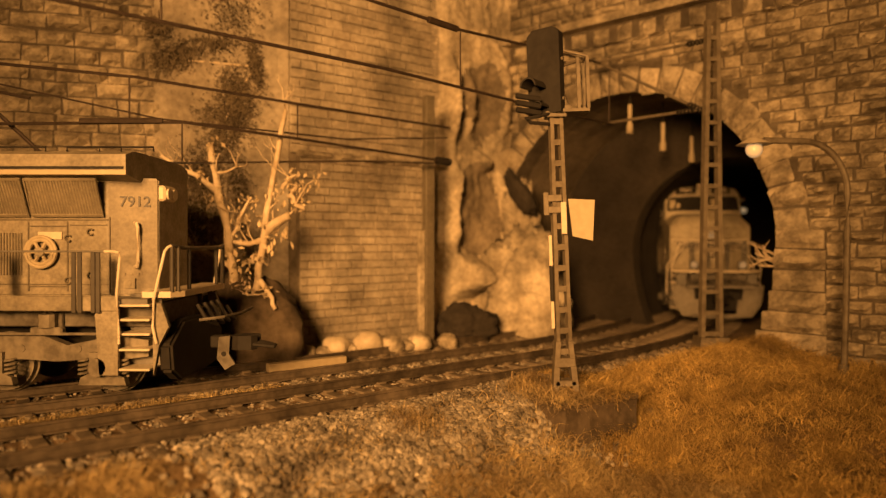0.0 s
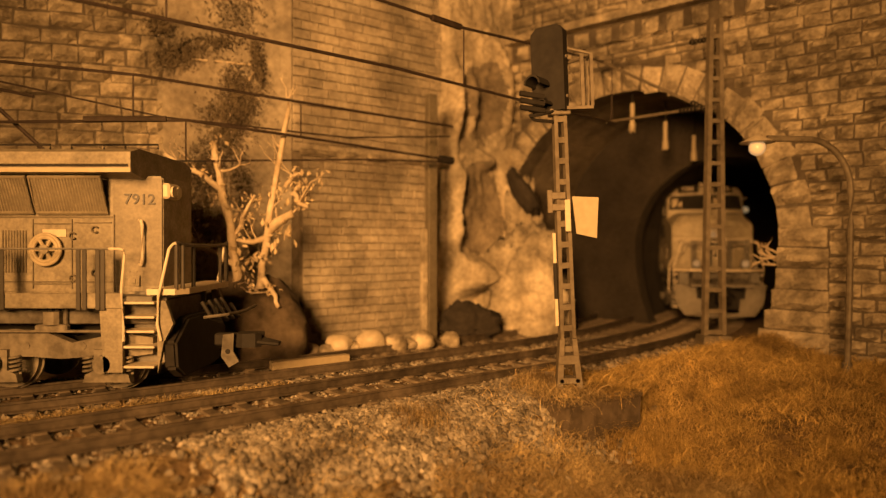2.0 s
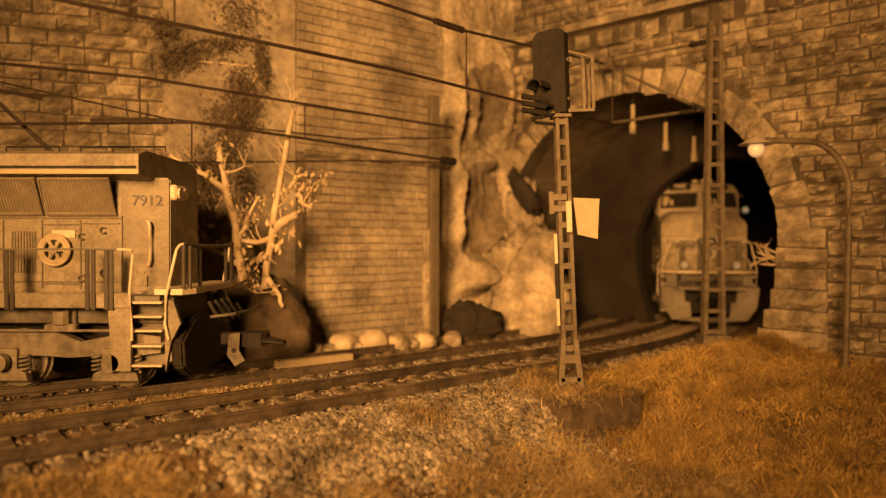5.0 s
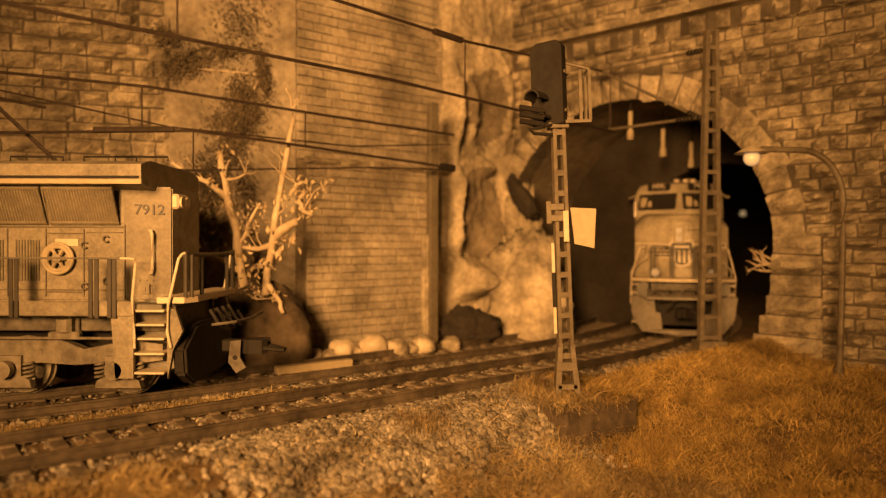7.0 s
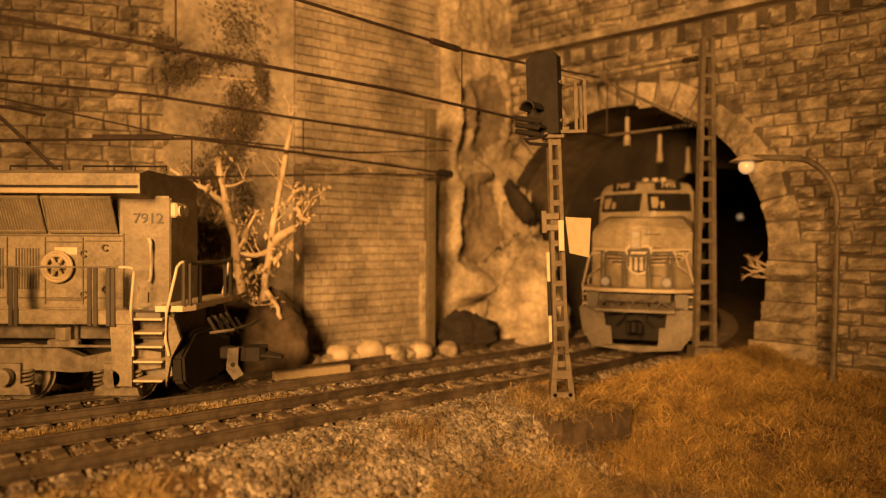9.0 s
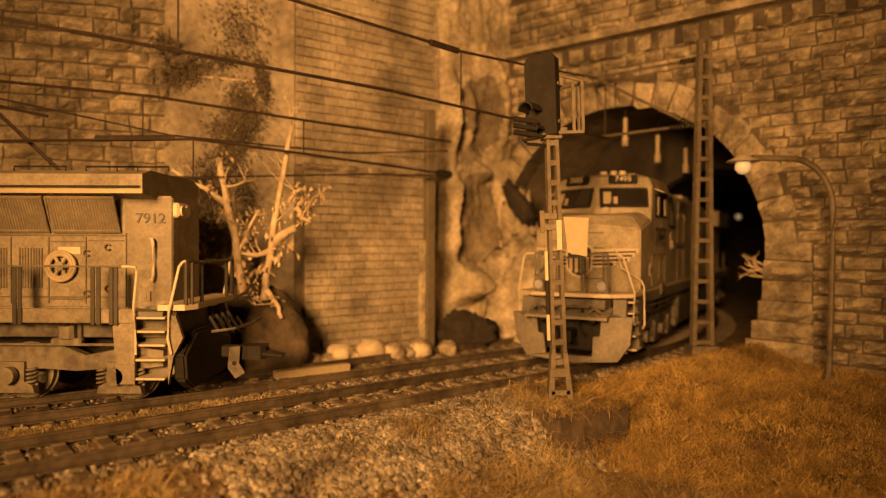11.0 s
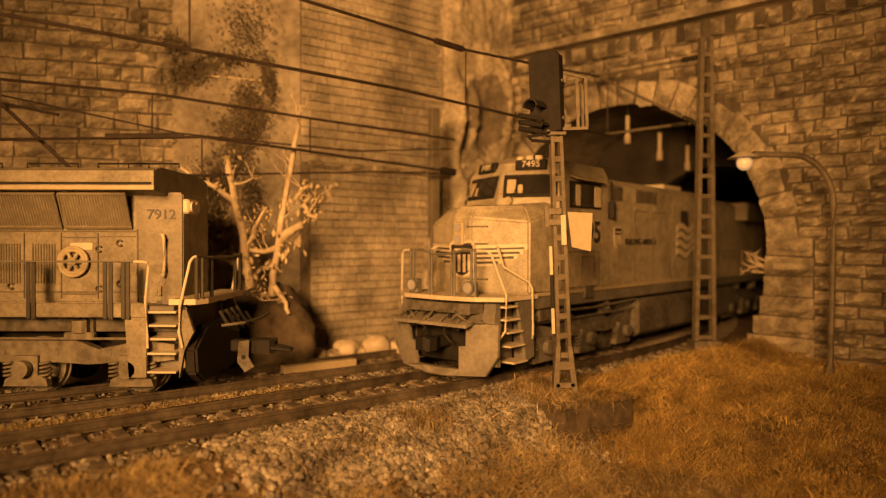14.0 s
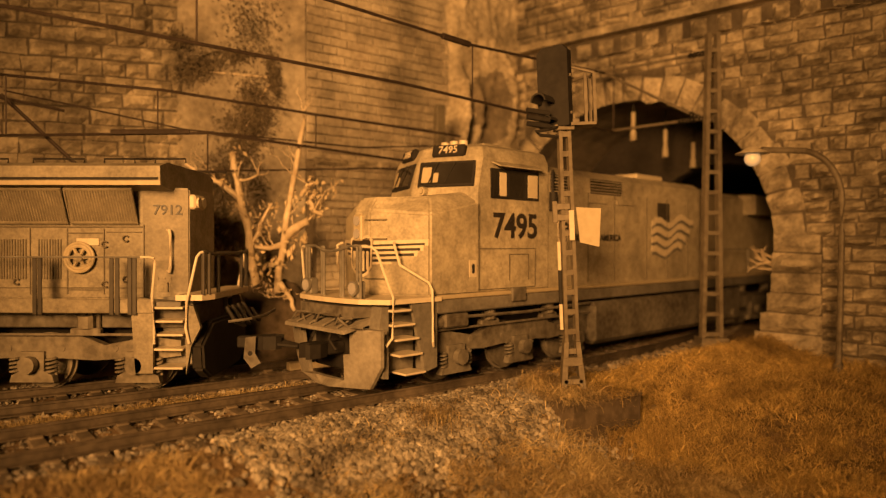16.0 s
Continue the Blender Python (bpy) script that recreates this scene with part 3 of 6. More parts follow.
def grass():
    rng = np.random.default_rng(9)
    items = []
    face = [(0, 1, 3, 2), (2, 3, 5, 4)]

    def blade(x, y, z, h, lean):
        a = rng.uniform(0, 6.3)
        d = np.array([math.cos(a), math.sin(a), 0])
        w = np.array([-d[1], d[0], 0]) * rng.uniform(0.003, 0.0055)
        p0, p1 = np.array([x, y, z - 0.03]), np.array([x, y, z + h * 0.6]) + d * h * lean * 0.4
        p2 = np.array([x, y, z + h * max(0.15, 1 - 0.5 * lean)]) + d * h * lean * 1.2
        items.append((np.array([p0 - w, p0 + w, p1 - w, p1 + w, p2 - w * 0.4, p2 + w * 0.4]), face))

    def patch(n, sr, dr, keep, hr):
        for _ in range(n):
            s, d = rng.uniform(*sr), rng.uniform(*dr)
            p = NEAR0 + DIR * s + NRM * d
            k = 0.5 + 0.9 * noise.noise((p.x * 0.8, p.y * 0.8, 7)) + 0.4 * noise.noise((p.x * 2.5, p.y * 2.5, 2))
            if -3.2 < s < 4.7 and d > -3.6 + 0.7 * noise.noise((p.x, p.y, 11)) and rng.random() < 0.94:
                continue
            if rng.random() < keep(s, d) * max(0.12, k * 1.4):
                blade(p.x, p.y, gz(p.x, p.y), rng.uniform(*hr), rng.uniform(0.9, 2.8))
    patch(140000, (2, 17), (-12, -1.9), lambda s, d: 1.0, (0.04, 0.14))
    patch(95000, (-9, 4), (-8.5, -1.4), lambda s, d: (0.8 if s < -3 else smoothstep(2.0, 3.2, -d)), (0.05, 0.17))
    patch(5000, (-9, 2), (-2.4, -1.3), lambda s, d: 0.12, (0.10, 0.24))
    for _ in range(9000):
        s = rng.uniform(-9, 0.5)
        d = rng.uniform(1.15, 1.7)
        x, y, _h = near_track(s, d)
        if s > -1 and rng.random() < 0.6:
            continue
        blade(x, y, -0.25, rng.uniform(0.08, 0.26), rng.uniform(0.3, 1.0))
    for cx, cy, n, r in ((2.45, 12.35, 900, 0.42), (1.75, 12.75, 500, 0.3), (3.3, 12.2, 900, 0.5), (4.1, 11.9, 600, 0.35), (2.0, 11.2, 160, 0.3), (-0.3, 10.9, 500, 0.4), (7.1, 17.2, 500, 0.6), (1.9, 12.7, 400, 0.3)):
        for _ in range(n):
            x, y = rng.normal(cx, r * 0.6), rng.normal(cy, r * 0.6)
            blade(x, y, gz(x, y), rng.uniform(0.15, 0.42), rng.uniform(0.3, 1.1))
    for _ in range(170):
        s, d = rng.uniform(4.6, 13), rng.uniform(-9.5, -2.2)
        p = NEAR0 + DIR * s + NRM * d
        r, tall = rng.uniform(0.12, 0.34), rng.uniform(0.14, 0.30)
        for _k in range(int(500 * r)):
            x, y = rng.normal(p.x, r * 0.6), rng.normal(p.y, r * 0.6)
            blade(x, y, gz(x, y), rng.uniform(0.5, 1.0) * tall, rng.uniform(0.5, 2.0))

    def curl(x, y, z, l):
        a, t = rng.uniform(0, 6.3), rng.uniform(0.3, 1.3)
        p, w0 = np.array([x, y, z]), rng.uniform(0.0045, 0.0075)
        pts, up, turn = [p], t, rng.uniform(-0.5, 0.5)
        for k in range(5):
            p = p + np.array([math.cos(a) * math.cos(up), math.sin(a) * math.cos(up), math.sin(up)]) * l / 5
            a, up = a + turn, up - rng.uniform(0.15, 0.5)
            pts.append(p)
        w = np.array([-math.sin(a), math.cos(a), 0.3]) * w0
        v = np.array([q + e * w * (1 - k * 0.15) for k, q in enumerate(pts) for e in (-1, 1)])
        items.append((v, [(2 * k, 2 * k + 1, 2 * k + 3, 2 * k + 2) for k in range(5)]))
    for _ in range(46000):
        s, d = rng.uniform(-4, 14), -1.8 - abs(rng.normal(0, 2.4))
        p = NEAR0 + DIR * s + NRM * d
        if -3.2 < s < 4.7 and d > -3.4 and rng.random() < 0.88 or (p.x - 3.4) ** 2 + (p.y - 11.3) ** 2 < 0.5 and rng.random() < 0.7:
            continue
        if noise.noise((p.x * 1.3, p.y * 1.3, 4)) > -0.15 or s > 4:
            curl(p.x, p.y, gz(p.x, p.y) + rng.uniform(0.0, 0.12), rng.uniform(0.15, 0.5))
    for _ in range(2600):
        a, b = rng.uniform(-1.0, 0.98), rng.uniform(-0.52, 0.54)
        c, q = math.cos(radians(31)), math.sin(radians(31))
        if rng.random() < 0.6:
            blade(2.84 + a * c - b * q, 12.33 + a * q + b * c, -0.12, rng.uniform(0.08, 0.26), rng.uniform(0.8, 2.4))
        else:
            curl(2.84 + a * c - b * q, 12.33 + a * q + b * c, -0.10, rng.uniform(0.25, 0.7))
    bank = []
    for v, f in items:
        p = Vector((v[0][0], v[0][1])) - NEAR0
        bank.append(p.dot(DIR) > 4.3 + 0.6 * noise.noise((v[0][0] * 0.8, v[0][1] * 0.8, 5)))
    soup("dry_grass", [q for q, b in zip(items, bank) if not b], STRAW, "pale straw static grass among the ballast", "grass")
    soup("bank_grass", [q for q, b in zip(items, bank) if b], TINTED_STRAW, "orange-tinted static grass on the bank", "grass")

# ---- locomotives (own space: x forward, y to the left, z up from the rail) ----


def lettering(name, text, height, m, parent, material=None, label=""):
    """Raised letters; m places them: x along the writing, y up, in full-size metres."""
    cu = bpy.data.curves.new(name, "FONT")
    cu.body, cu.size, cu.extrude, cu.align_x, cu.align_y = text, height * 1.38, 0.006, "CENTER", "CENTER"
    cu.offset = (0.03 if height > 0.4 else 0.012) * height
    tmp = bpy.data.objects.new(name, cu)
    scene.collection.objects.link(tmp)
    bpy.context.view_layer.update()
    me = bpy.data.meshes.new_from_object(tmp.evaluated_get(bpy.context.evaluated_depsgraph_get()))
    bpy.data.objects.remove(tmp)
    me.transform(Matrix.Scale(S, 4) @ m)
    me.materials.clear()
    me.materials.append(material or LETTER)
    ob = new(name, me)
    ob.parent = parent
    return tagged(ob, label) if label else ob


def facing(x, y, z, rz, rx=90):
    return Matrix.Translation((x, y, z)) @ Matrix.Rotation(radians(rz), 4, "Z") @ Matrix.Rotation(radians(rx), 4, "X")


def bogie(parent, xc, coat, sides=(-1, 1)):
    """A three-axle truck: side frames with springs and boxes, and wheels."""
    for sd in sides:
        bm = B()
        y0, y1 = sd * 1.02, sd * 1.22
        up = [(-2.9, 1.02), (-2.3, 1.10), (-1.4, 0.92), (-0.9, 1.12), (0.9, 1.12), (1.4, 0.92), (2.3, 1.10), (2.9, 1.02)]
        lo = [(2.9, 0.72), (2.45, 0.66), (1.75, 0.66), (1.2, 0.62), (0.6, 0.66), (-0.6, 0.66), (-1.2, 0.62), (-1.75, 0.66), (-2.45, 0.66), (-2.9, 0.72)]
        prism(bm, [(xc + a, b) for a, b in up + lo], min(y0, y1), max(y0, y1), "y")
        for k in (-1.55, -0.5, 0.55, 1.6):
            rod(bm, (xc + k, sd * 1.2, 0.86), (xc + k, sd * 1.235, 0.86), 0.07, 10)
        rod(bm, (xc - 2.9, sd * 1.3, 1.14), (xc + 2.9, sd * 1.3, 1.14), 0.028, 6)
        for k in (-1.05, 1.05):
            box(bm, xc + k - 0.30, xc + k + 0.30, sd * 1.24 - 0.08, sd * 1.24 + 0.08, 1.12, 1.26, 0.03)
            rod(bm, (xc + k, sd * 1.24, 1.26), (xc + k, sd * 1.24, 1.5), 0.16, 10)
        part("truck_frame", bm, coat, parent, "cast grey truck side frame")
        for k in (-2.08, 0, 2.08):
            bm = B()
            prism(bm, [(xc + k - 0.44, 0.20), (xc + k + 0.44, 0.20), (xc + k + 0.40, 0.34), (xc + k + 0.24, 0.42), (xc + k + 0.24, 0.80), (xc + k - 0.24, 0.80), (xc + k - 0.24, 0.42), (xc + k - 0.40, 0.34)], min(sd * 1.14, sd * 1.30), max(sd * 1.14, sd * 1.30), "y")
            jb = part("axle_box", bm, coat, parent)
            bm = B()
            rod(bm, (xc + k, sd * 1.5, 0.56), (xc + k, sd * 1.36, 0.56), 0.165, 16)
            rod(bm, (xc + k, sd * 1.36, 0.56), (xc + k, sd * 1.385, 0.56), 0.10, 12)
            part("axle_cap", bm, coat, jb)
            for q in (-0.36, 0.36):
                bm = B()
                pts = [(xc + k + q + 0.085 * math.cos(a), sd * 1.24 + 0.085 * math.sin(a), 0.36 + a * 0.0125) for a in np.linspace(0, 8 * math.pi, 50)]
                pipe(bm, pts, 0.028, 5)
                part("spring", bm, coat, jb)
    for k in (-2.08, 0, 2.08):
        for sd in (-1, 1):
            bm = B()
            rod(bm, (xc + k, sd * 0.70, 0.533), (xc + k, sd * 0.82, 0.533), 0.533, 28)
            rod(bm, (xc + k, sd * 0.66, 0.533), (xc + k, sd * 0.70, 0.533), 0.575, 28)
            rod(bm, (xc + k, sd * 0.82, 0.533), (xc + k, sd * 0.835, 0.533), 0.43, 24)
            part("wheel", bm, coat, parent, "dark steel wheel")
    bm = B()
    box(bm, xc - 2.7, xc + 2.7, -0.6, 0.6, 0.55, 1.35)
    part("truck_bolster", bm, DARK, parent)


def handrail(parent, pts, r=0.027, material=None):
    bm = B()
    pipe(bm, pts, r, 8)
    return part("handrail", bm, material or WHITE, parent, "" if material else "pale painted handrail")


def coupler(parent, x, d):
    bm = B()
    box(bm, min(x, x + d * 0.55), max(x, x + d * 0.55), -0.12, 0.12, 0.70, 0.95, 0.03)
    part("coupler_shank", bm, DARK, parent)
    bm = B()
    out = [(0.45, -0.22), (0.60, -0.30), (0.86, -0.26), (0.95, -0.10), (0.80, -0.06), (0.76, 0.06), (0.95, 0.20), (0.90, 0.30), (0.66, 0.30), (0.45, 0.18)]
    prism(bm, [(x + d * a, b * 0.8) for a, b in out], 0.68, 0.96, "z")
    part("knuckle", bm, DARK, parent, "dark metal knuckle coupler")


def shield(parent, m, w, h):
    """The emblem as plain shapes: a dark plate, a pale rim and stripes."""
    def outline(k):
        return [(-0.5 * w * k, 0.40 * h * k), (-0.30 * w * k, 0.5 * h * k), (0, 0.44 * h * k), (0.30 * w * k, 0.5 * h * k), (0.5 * w * k, 0.40 * h * k), (0.46 * w * k, -0.25 * h * k), (0.25 * w * k, -0.43 * h * k), (0, -0.5 * h * k), (-0.25 * w * k, -0.43 * h * k), (-0.46 * w * k, -0.25 * h * k)]
    bm = B()
    prism(bm, outline(1.0), 0.0, 0.012, "z")
    bmesh.ops.transform(bm, matrix=m, verts=bm.verts)
    em = part("emblem", bm, CREAM, parent, "plain shield emblem with stripes")
    bm = B()
    prism(bm, [(a, b) for a, b in outline(0.86)], 0.012, 0.018, "z")
    bmesh.ops.transform(bm, matrix=m, verts=bm.verts)
    part("emblem_field", bm, LETTER, em)
    for k in (-0.3, -0.1, 0.1, 0.3):
        bm = B()
        box(bm, k * w - 0.055 * w, k * w + 0.055 * w, -0.36 * h + abs(k) * 0.2 * h, 0.12 * h, 0.018, 0.024)
        bmesh.ops.transform(bm, matrix=m, verts=bm.verts)
        part("emblem_stripe", bm, CREAM, em)
    bm = B()
    box(bm, -0.3 * w, 0.3 * w, 0.20 * h, 0.27 * h, 0.018, 0.024)
    bmesh.ops.transform(bm, matrix=m, verts=bm.verts)
    part("emblem_bar", bm, CREAM, em)


def steps(parent, x0, x1, sd, zs, y_in=1.12, y_out=1.56, back=()):
    for i, z in enumerate(zs):
        f0, f1 = back[i] if back else (0.0, 0.0)
        bm = B()
        box(bm, x0 + f0, x1 - f1, min(sd * y_in, sd * (y_out)), max(sd * y_in, sd * (y_out)), z, z + 0.045, 0.01)
        part("step", bm, WHITE, parent, "pale edged step")
    bm = B()
    box(bm, x0 - 0.02, x1 + 0.02, min(sd * (y_in - 0.02), sd * (y_in - 0.07)), max(sd * (y_in - 0.02), sd * (y_in - 0.07)), zs[-1], zs[0] + 0.2)
    part("step_back", bm, GREY, parent)


def engine_front():
    """The moving engine, cab end leading; the origin is under the middle of its front platform."""
    e = thing("diesel_locomotive", "yellow and grey model diesel locomotive running cab first", "locomotive")
    W = 1.50
    # frame, platform
    bm = B()
    box(bm, -21.4, -1.6, -W, W, 1.50, 1.785, 0.03)
    part("frame", bm, GREY, e, "grey underframe sill")
    bm = B()
    box(bm, -21.4, -1.62, -W - 0.02, W + 0.02, 1.79, 1.88, 0.02)
    part("sill_stripe", bm, PALE, e, "pale stripe along the sill")
    bm = B()
    prism(bm, [(0.0, -1.05), (0.08, -0.6), (0.10, 0.0), (0.08, 0.6), (0.0, 1.05), (-0.38, 1.55), (-1.7, 1.55), (-1.7, -1.55), (-0.38, -1.55)], 1.77, 1.865, "z")
    part("front_platform", bm, CREAM, e, "pale edged front platform")
    bm = B()
    prism(bm, [(0.04, -0.95), (0.12, 0.0), (0.04, 0.95), (-0.5, 1.0), (-0.5, -1.0)], 1.50, 1.715, "z")
    part("anticlimber", bm, UNDER, e)
    # nose
    bm = B()
    hw = 1.47
    plan = [(-1.46, -hw), (-0.86, -0.25), (-0.86, 0.25), (-1.46, hw), (-2.95, hw), (-2.95, -hw)]
    brow = [(-1.72, -1.14), (-1.05, -0.25), (-1.05, 0.25), (-1.72, 1.14), (-2.95, 1.18), (-2.95, -1.18)]
    zs = ((1.86,) * 6, (3.52, 3.62, 3.62, 3.52, 3.85, 3.85), (3.90, 3.90, 3.90, 3.90, 4.08, 4.08))
    rings = [[bm.verts.new((x, y, z)) for (x, y), z in zip(ring, zz)] for ring, zz in zip((plan, plan, brow), zs)]
    for p, q in zip(rings, rings[1:]):
        for k in range(6):
            bm.faces.new((p[k], p[(k + 1) % 6], q[(k + 1) % 6], q[k]))
    bm.faces.new(rings[0][::-1]), bm.faces.new(rings[-1])
    bmesh.ops.recalc_face_normals(bm, faces=bm.faces)
    bmesh.ops.bevel(bm, geom=bm.edges[:], offset=0.045, segments=2, affect="EDGES")
    nose = part("nose", bm, BODY, e, "yellow nose with headlamp and emblem")
    # nose door, headlamp
    bm = B()
    box(bm, -0.92, -0.85, -0.25, 0.25, 1.9, 3.35, 0.01)
    part("nose_door", bm, BODY, nose)
    bm = B()
    box(bm, -0.90, -0.79, -0.24, 0.06, 2.98, 3.54, 0.03)
    hl = part("headlamp_housing", bm, PALE, nose, "twin headlamp housing")
    for z in (3.13, 3.40):
        bm = B()
        rod(bm, (-0.81, -0.09, z), (-0.76, -0.09, z), 0.10, 16)
        part("headlamp", bm, GLOW, hl, "glowing headlamp lens")
    # wings and shield
    shield(nose, facing(-0.848, 0.0, 2.66, 90), 0.76, 0.90)
    def feather(sd, y0, y1, z, t, rise, out, material, label, name="wing_stripe"):
        bm = B()
        prev = None
        for k in range(6):
            yy = y0 + (y1 - y0) * k / 5
            x = -0.862 - max(0.0, yy - 0.25) * 0.492
            zc = z + rise * yy
            row = [bm.verts.new((x + o, sd * yy, zc + c)) for o, c in ((-0.03, -t), (out, -t), (out, t), (-0.03, t))]
            if prev:
                for i in range(4):
                    bm.faces.new((prev[i], prev[(i + 1) % 4], row[(i + 1) % 4], row[i]))
            else:
                bm.faces.new(row)
            prev = row
        bm.faces.new(prev[::-1])
        bmesh.ops.recalc_face_normals(bm, faces=bm.faces)
        part(name, bm, material, nose, label)
    for y0, y1, z in ((0.15, 0.62, 3.42), (0.15, 0.62, 3.02), (0.15, 0.62, 2.2)):
        feather(1, y0, y1, z, 0.016, 0.0, 0.05, EDGE, "thin grab iron", "grab_iron")
    for sd in (-1, 1):
        ends = (1.44, 1.35, 1.23, 0.90, 0.70)
        for k, l in enumerate(ends):
            z = 2.93 - 0.105 * k
            feather(sd, 0.30, l, z, 0.026 if k else 0.036, 0.035, 0.012, CREAM, "pale painted wing stripe")
            if k < 4:
                feather(sd, 0.30, ends[k] - 0.06, z - 0.053, 0.028, 0.035, 0.006, LETTER, "dark painted wing gap")
                feather(sd, ends[k] - 0.07, ends[k] - 0.01, z - 0.045, 0.045, 0.035, 0.010, CREAM, "pale painted wing stripe")
    # cab
    bm = B()
    low = [(-2.80, -1.47), (-2.20, 0.0), (-2.80, 1.47), (-5.25, 1.47), (-5.25, -1.47)]
    mid = [(-2.98, -1.45), (-2.42, 0.0), (-2.98, 1.45), (-5.25, 1.47), (-5.25, -1.47)]
    top = [(-3.10, -1.30), (-2.58, 0.0), (-3.10, 1.30), (-5.25, 1.34), (-5.25, -1.34)]
    crown = [(-3.35, -0.95), (-2.90, 0.0), (-3.35, 0.95), (-5.25, 0.95), (-5.25, -0.95)]
    rings = [[bm.verts.new((x, y, z)) for x, y in ring] for ring, z in ((low, 1.88), (low, 4.10), (mid, 4.80), (top, 5.06), (crown, 5.17))]
    for p, q in zip(rings, rings[1:]):
        for k in range(5):
            bm.faces.new((p[k], p[(k + 1) % 5], q[(k + 1) % 5], q[k]))
    bm.faces.new(rings[0][::-1]), bm.faces.new(rings[-1])
    bmesh.ops.recalc_face_normals(bm, faces=bm.faces)
    bmesh.ops.bevel(bm, geom=bm.edges[:], offset=0.03, segments=1, affect="EDGES")
    cab = part("cab", bm, BODY, e, "yellow cab with dark windows")
    # windscreens: dark recess, pane, frame
    for sd in (-1, 1):
        def slope(foot, head, corner, lateral, rise):
            """The frame of one half of the swept front: x out of it, y across it, z up it."""
            foot, head, corner = Vector(foot), Vector(head), Vector(corner)
            across = (corner - foot).normalized() * sd
            up = head - foot
            up = (up - across * up.dot(across)).normalized()
            out = across.cross(up)
            spot = foot.lerp(head, rise) + across * sd * lateral
            return Matrix(((out.x, across.x, up.x, spot.x), (out.y, across.y, up.y, spot.y), (out.z, across.z, up.z, spot.z), (0, 0, 0, 1)))
        m = slope((-2.20, 0, 4.10), (-2.42, 0, 4.80), (-2.80, sd * 1.47, 4.10), 0.79, 0.5)
        bm = B()
        box(bm, -0.03, 0.035, -0.68, 0.68, -0.30, 0.30, 0.02, m)
        fr = part("windscreen_frame", bm, DARK, cab, "black rubber windscreen surround")
        bm = B()
        box(bm, 0.036, 0.046, -0.61, 0.61, -0.235, 0.235, 0.0, m)
        part("windscreen", bm, PANE, fr, "dark glossy windscreen")
        # Pale patches laid on part of the windscreen glass.
        bm = B()
        box(bm, 0.046, 0.052, -0.58, -0.36, -0.20, 0.16, 0.0, m)
        box(bm, 0.046, 0.052, -0.30, -0.18, -0.20, 0.02, 0.0, m)
        part("pale_patch", bm, PALE, fr, "pale patch on the windscreen")
        bm = B()
        rod(bm, m @ Vector((0.06, -0.42, -0.26)), m @ Vector((0.075, -0.20, 0.27)), 0.016, 6)
        rod(bm, m @ Vector((0.06, 0.0, -0.20)), m @ Vector((0.075, 0.22, 0.27)), 0.010, 6)
        part("wiper", bm, DARK, fr)
        bm = B()
        m2 = slope((-2.42, 0, 4.80), (-2.50, 0, 5.06), (-2.98, sd * 1.45, 4.80), 0.72, 0.68)
        box(bm, -0.08, 0.06, -0.40, 0.40, -0.135, 0.135, 0.03, m2)
        nb = part("number_board", bm, DARK, cab, "black number board with pale figures")
        lettering("number", "7495", 0.17, m2 @ Matrix.Translation((0.064, 0, 0)) @ facing(0, 0, 0, 90), nb, CREAM)
    bm = B()
    rod(bm, (-2.40, 0.30, 4.08), (-2.22, 0.32, 4.08), 0.10, 12)
    rod(bm, (-2.24, 0.32, 4.08), (-2.18, 0.33, 4.08), 0.06, 10)
    part("vent_knob", bm, BODY, cab)
    for sd in (-1, 1):
        # side window
        bm = B()
        box(bm, -4.85, -3.22, sd * 1.44, sd * 1.49, 3.92, 4.58, 0.0)
        sw = part("side_window", bm, DARK, cab, "side window with black frame and pale blinds")
        for x0, x1 in ((-3.72, -3.30), (-4.28, -3.80), (-4.80, -4.38)):
            bm = B()
            box(bm, x0, x1, sd * 1.488, sd * 1.50, 3.97, 4.53, 0.0)
            part("pane", bm, PANE, sw)
        for x0, x1 in ((-3.70, -3.48), (-4.78, -4.44)):
            bm = B()
            box(bm, x0, x1, sd * 1.500, sd * 1.51, 3.98, 4.50, 0.0)
            part("pale_patch", bm, CREAM, sw)
        bm = B()
        prism(bm, [(sd * 1.46, 4.70), (sd * 1.72, 4.60), (sd * 1.72, 4.63), (sd * 1.46, 4.74)], -4.75, -3.25, "x")
        part("sunshade", bm, BODY, cab)
        lettering("number", "7495", 0.56, facing(-4.06, sd * 1.478, 3.30, 180 if sd > 0 else 0), cab, LETTER, "black engine number")
        bm = B()
        for z0, z1, x0, x1 in ((1.93, 1.95, -4.75, -2.85), (2.81, 2.83, -4.75, -2.85), (1.93, 2.83, -2.87, -2.85), (1.93, 2.83, -4.75, -4.73), (2.1, 2.7, -3.85, -3.83), (2.68, 2.70, -4.5, -3.85), (2.1, 2.7, -4.5, -4.48)):
            box(bm, x0, x1, min(sd * 1.46, sd * 1.485), max(sd * 1.46, sd * 1.485), z0, z1)
        part("door_edging", bm, EDGE, cab)
        bm = B()
        box(bm, -2.78, -2.56, min(sd * 1.46, sd * 1.482), max(sd * 1.46, sd * 1.482), 2.22, 2.58)
        pl = part("door_latch_plate", bm, CREAM, cab)
        bm = B()
        box(bm, -2.71, -2.63, min(sd * 1.47, sd * 1.50), max(sd * 1.47, sd * 1.50), 2.30, 2.50, 0.02)
        part("latch", bm, DARK, pl)
    # roof gear
    for x, y in ((-3.3, 0.25), (-3.3, -0.05), (-3.35, 0.5)):
        bm = B()
        rod(bm, (x, y, 5.15), (x, y, 5.29), 0.10, 12)
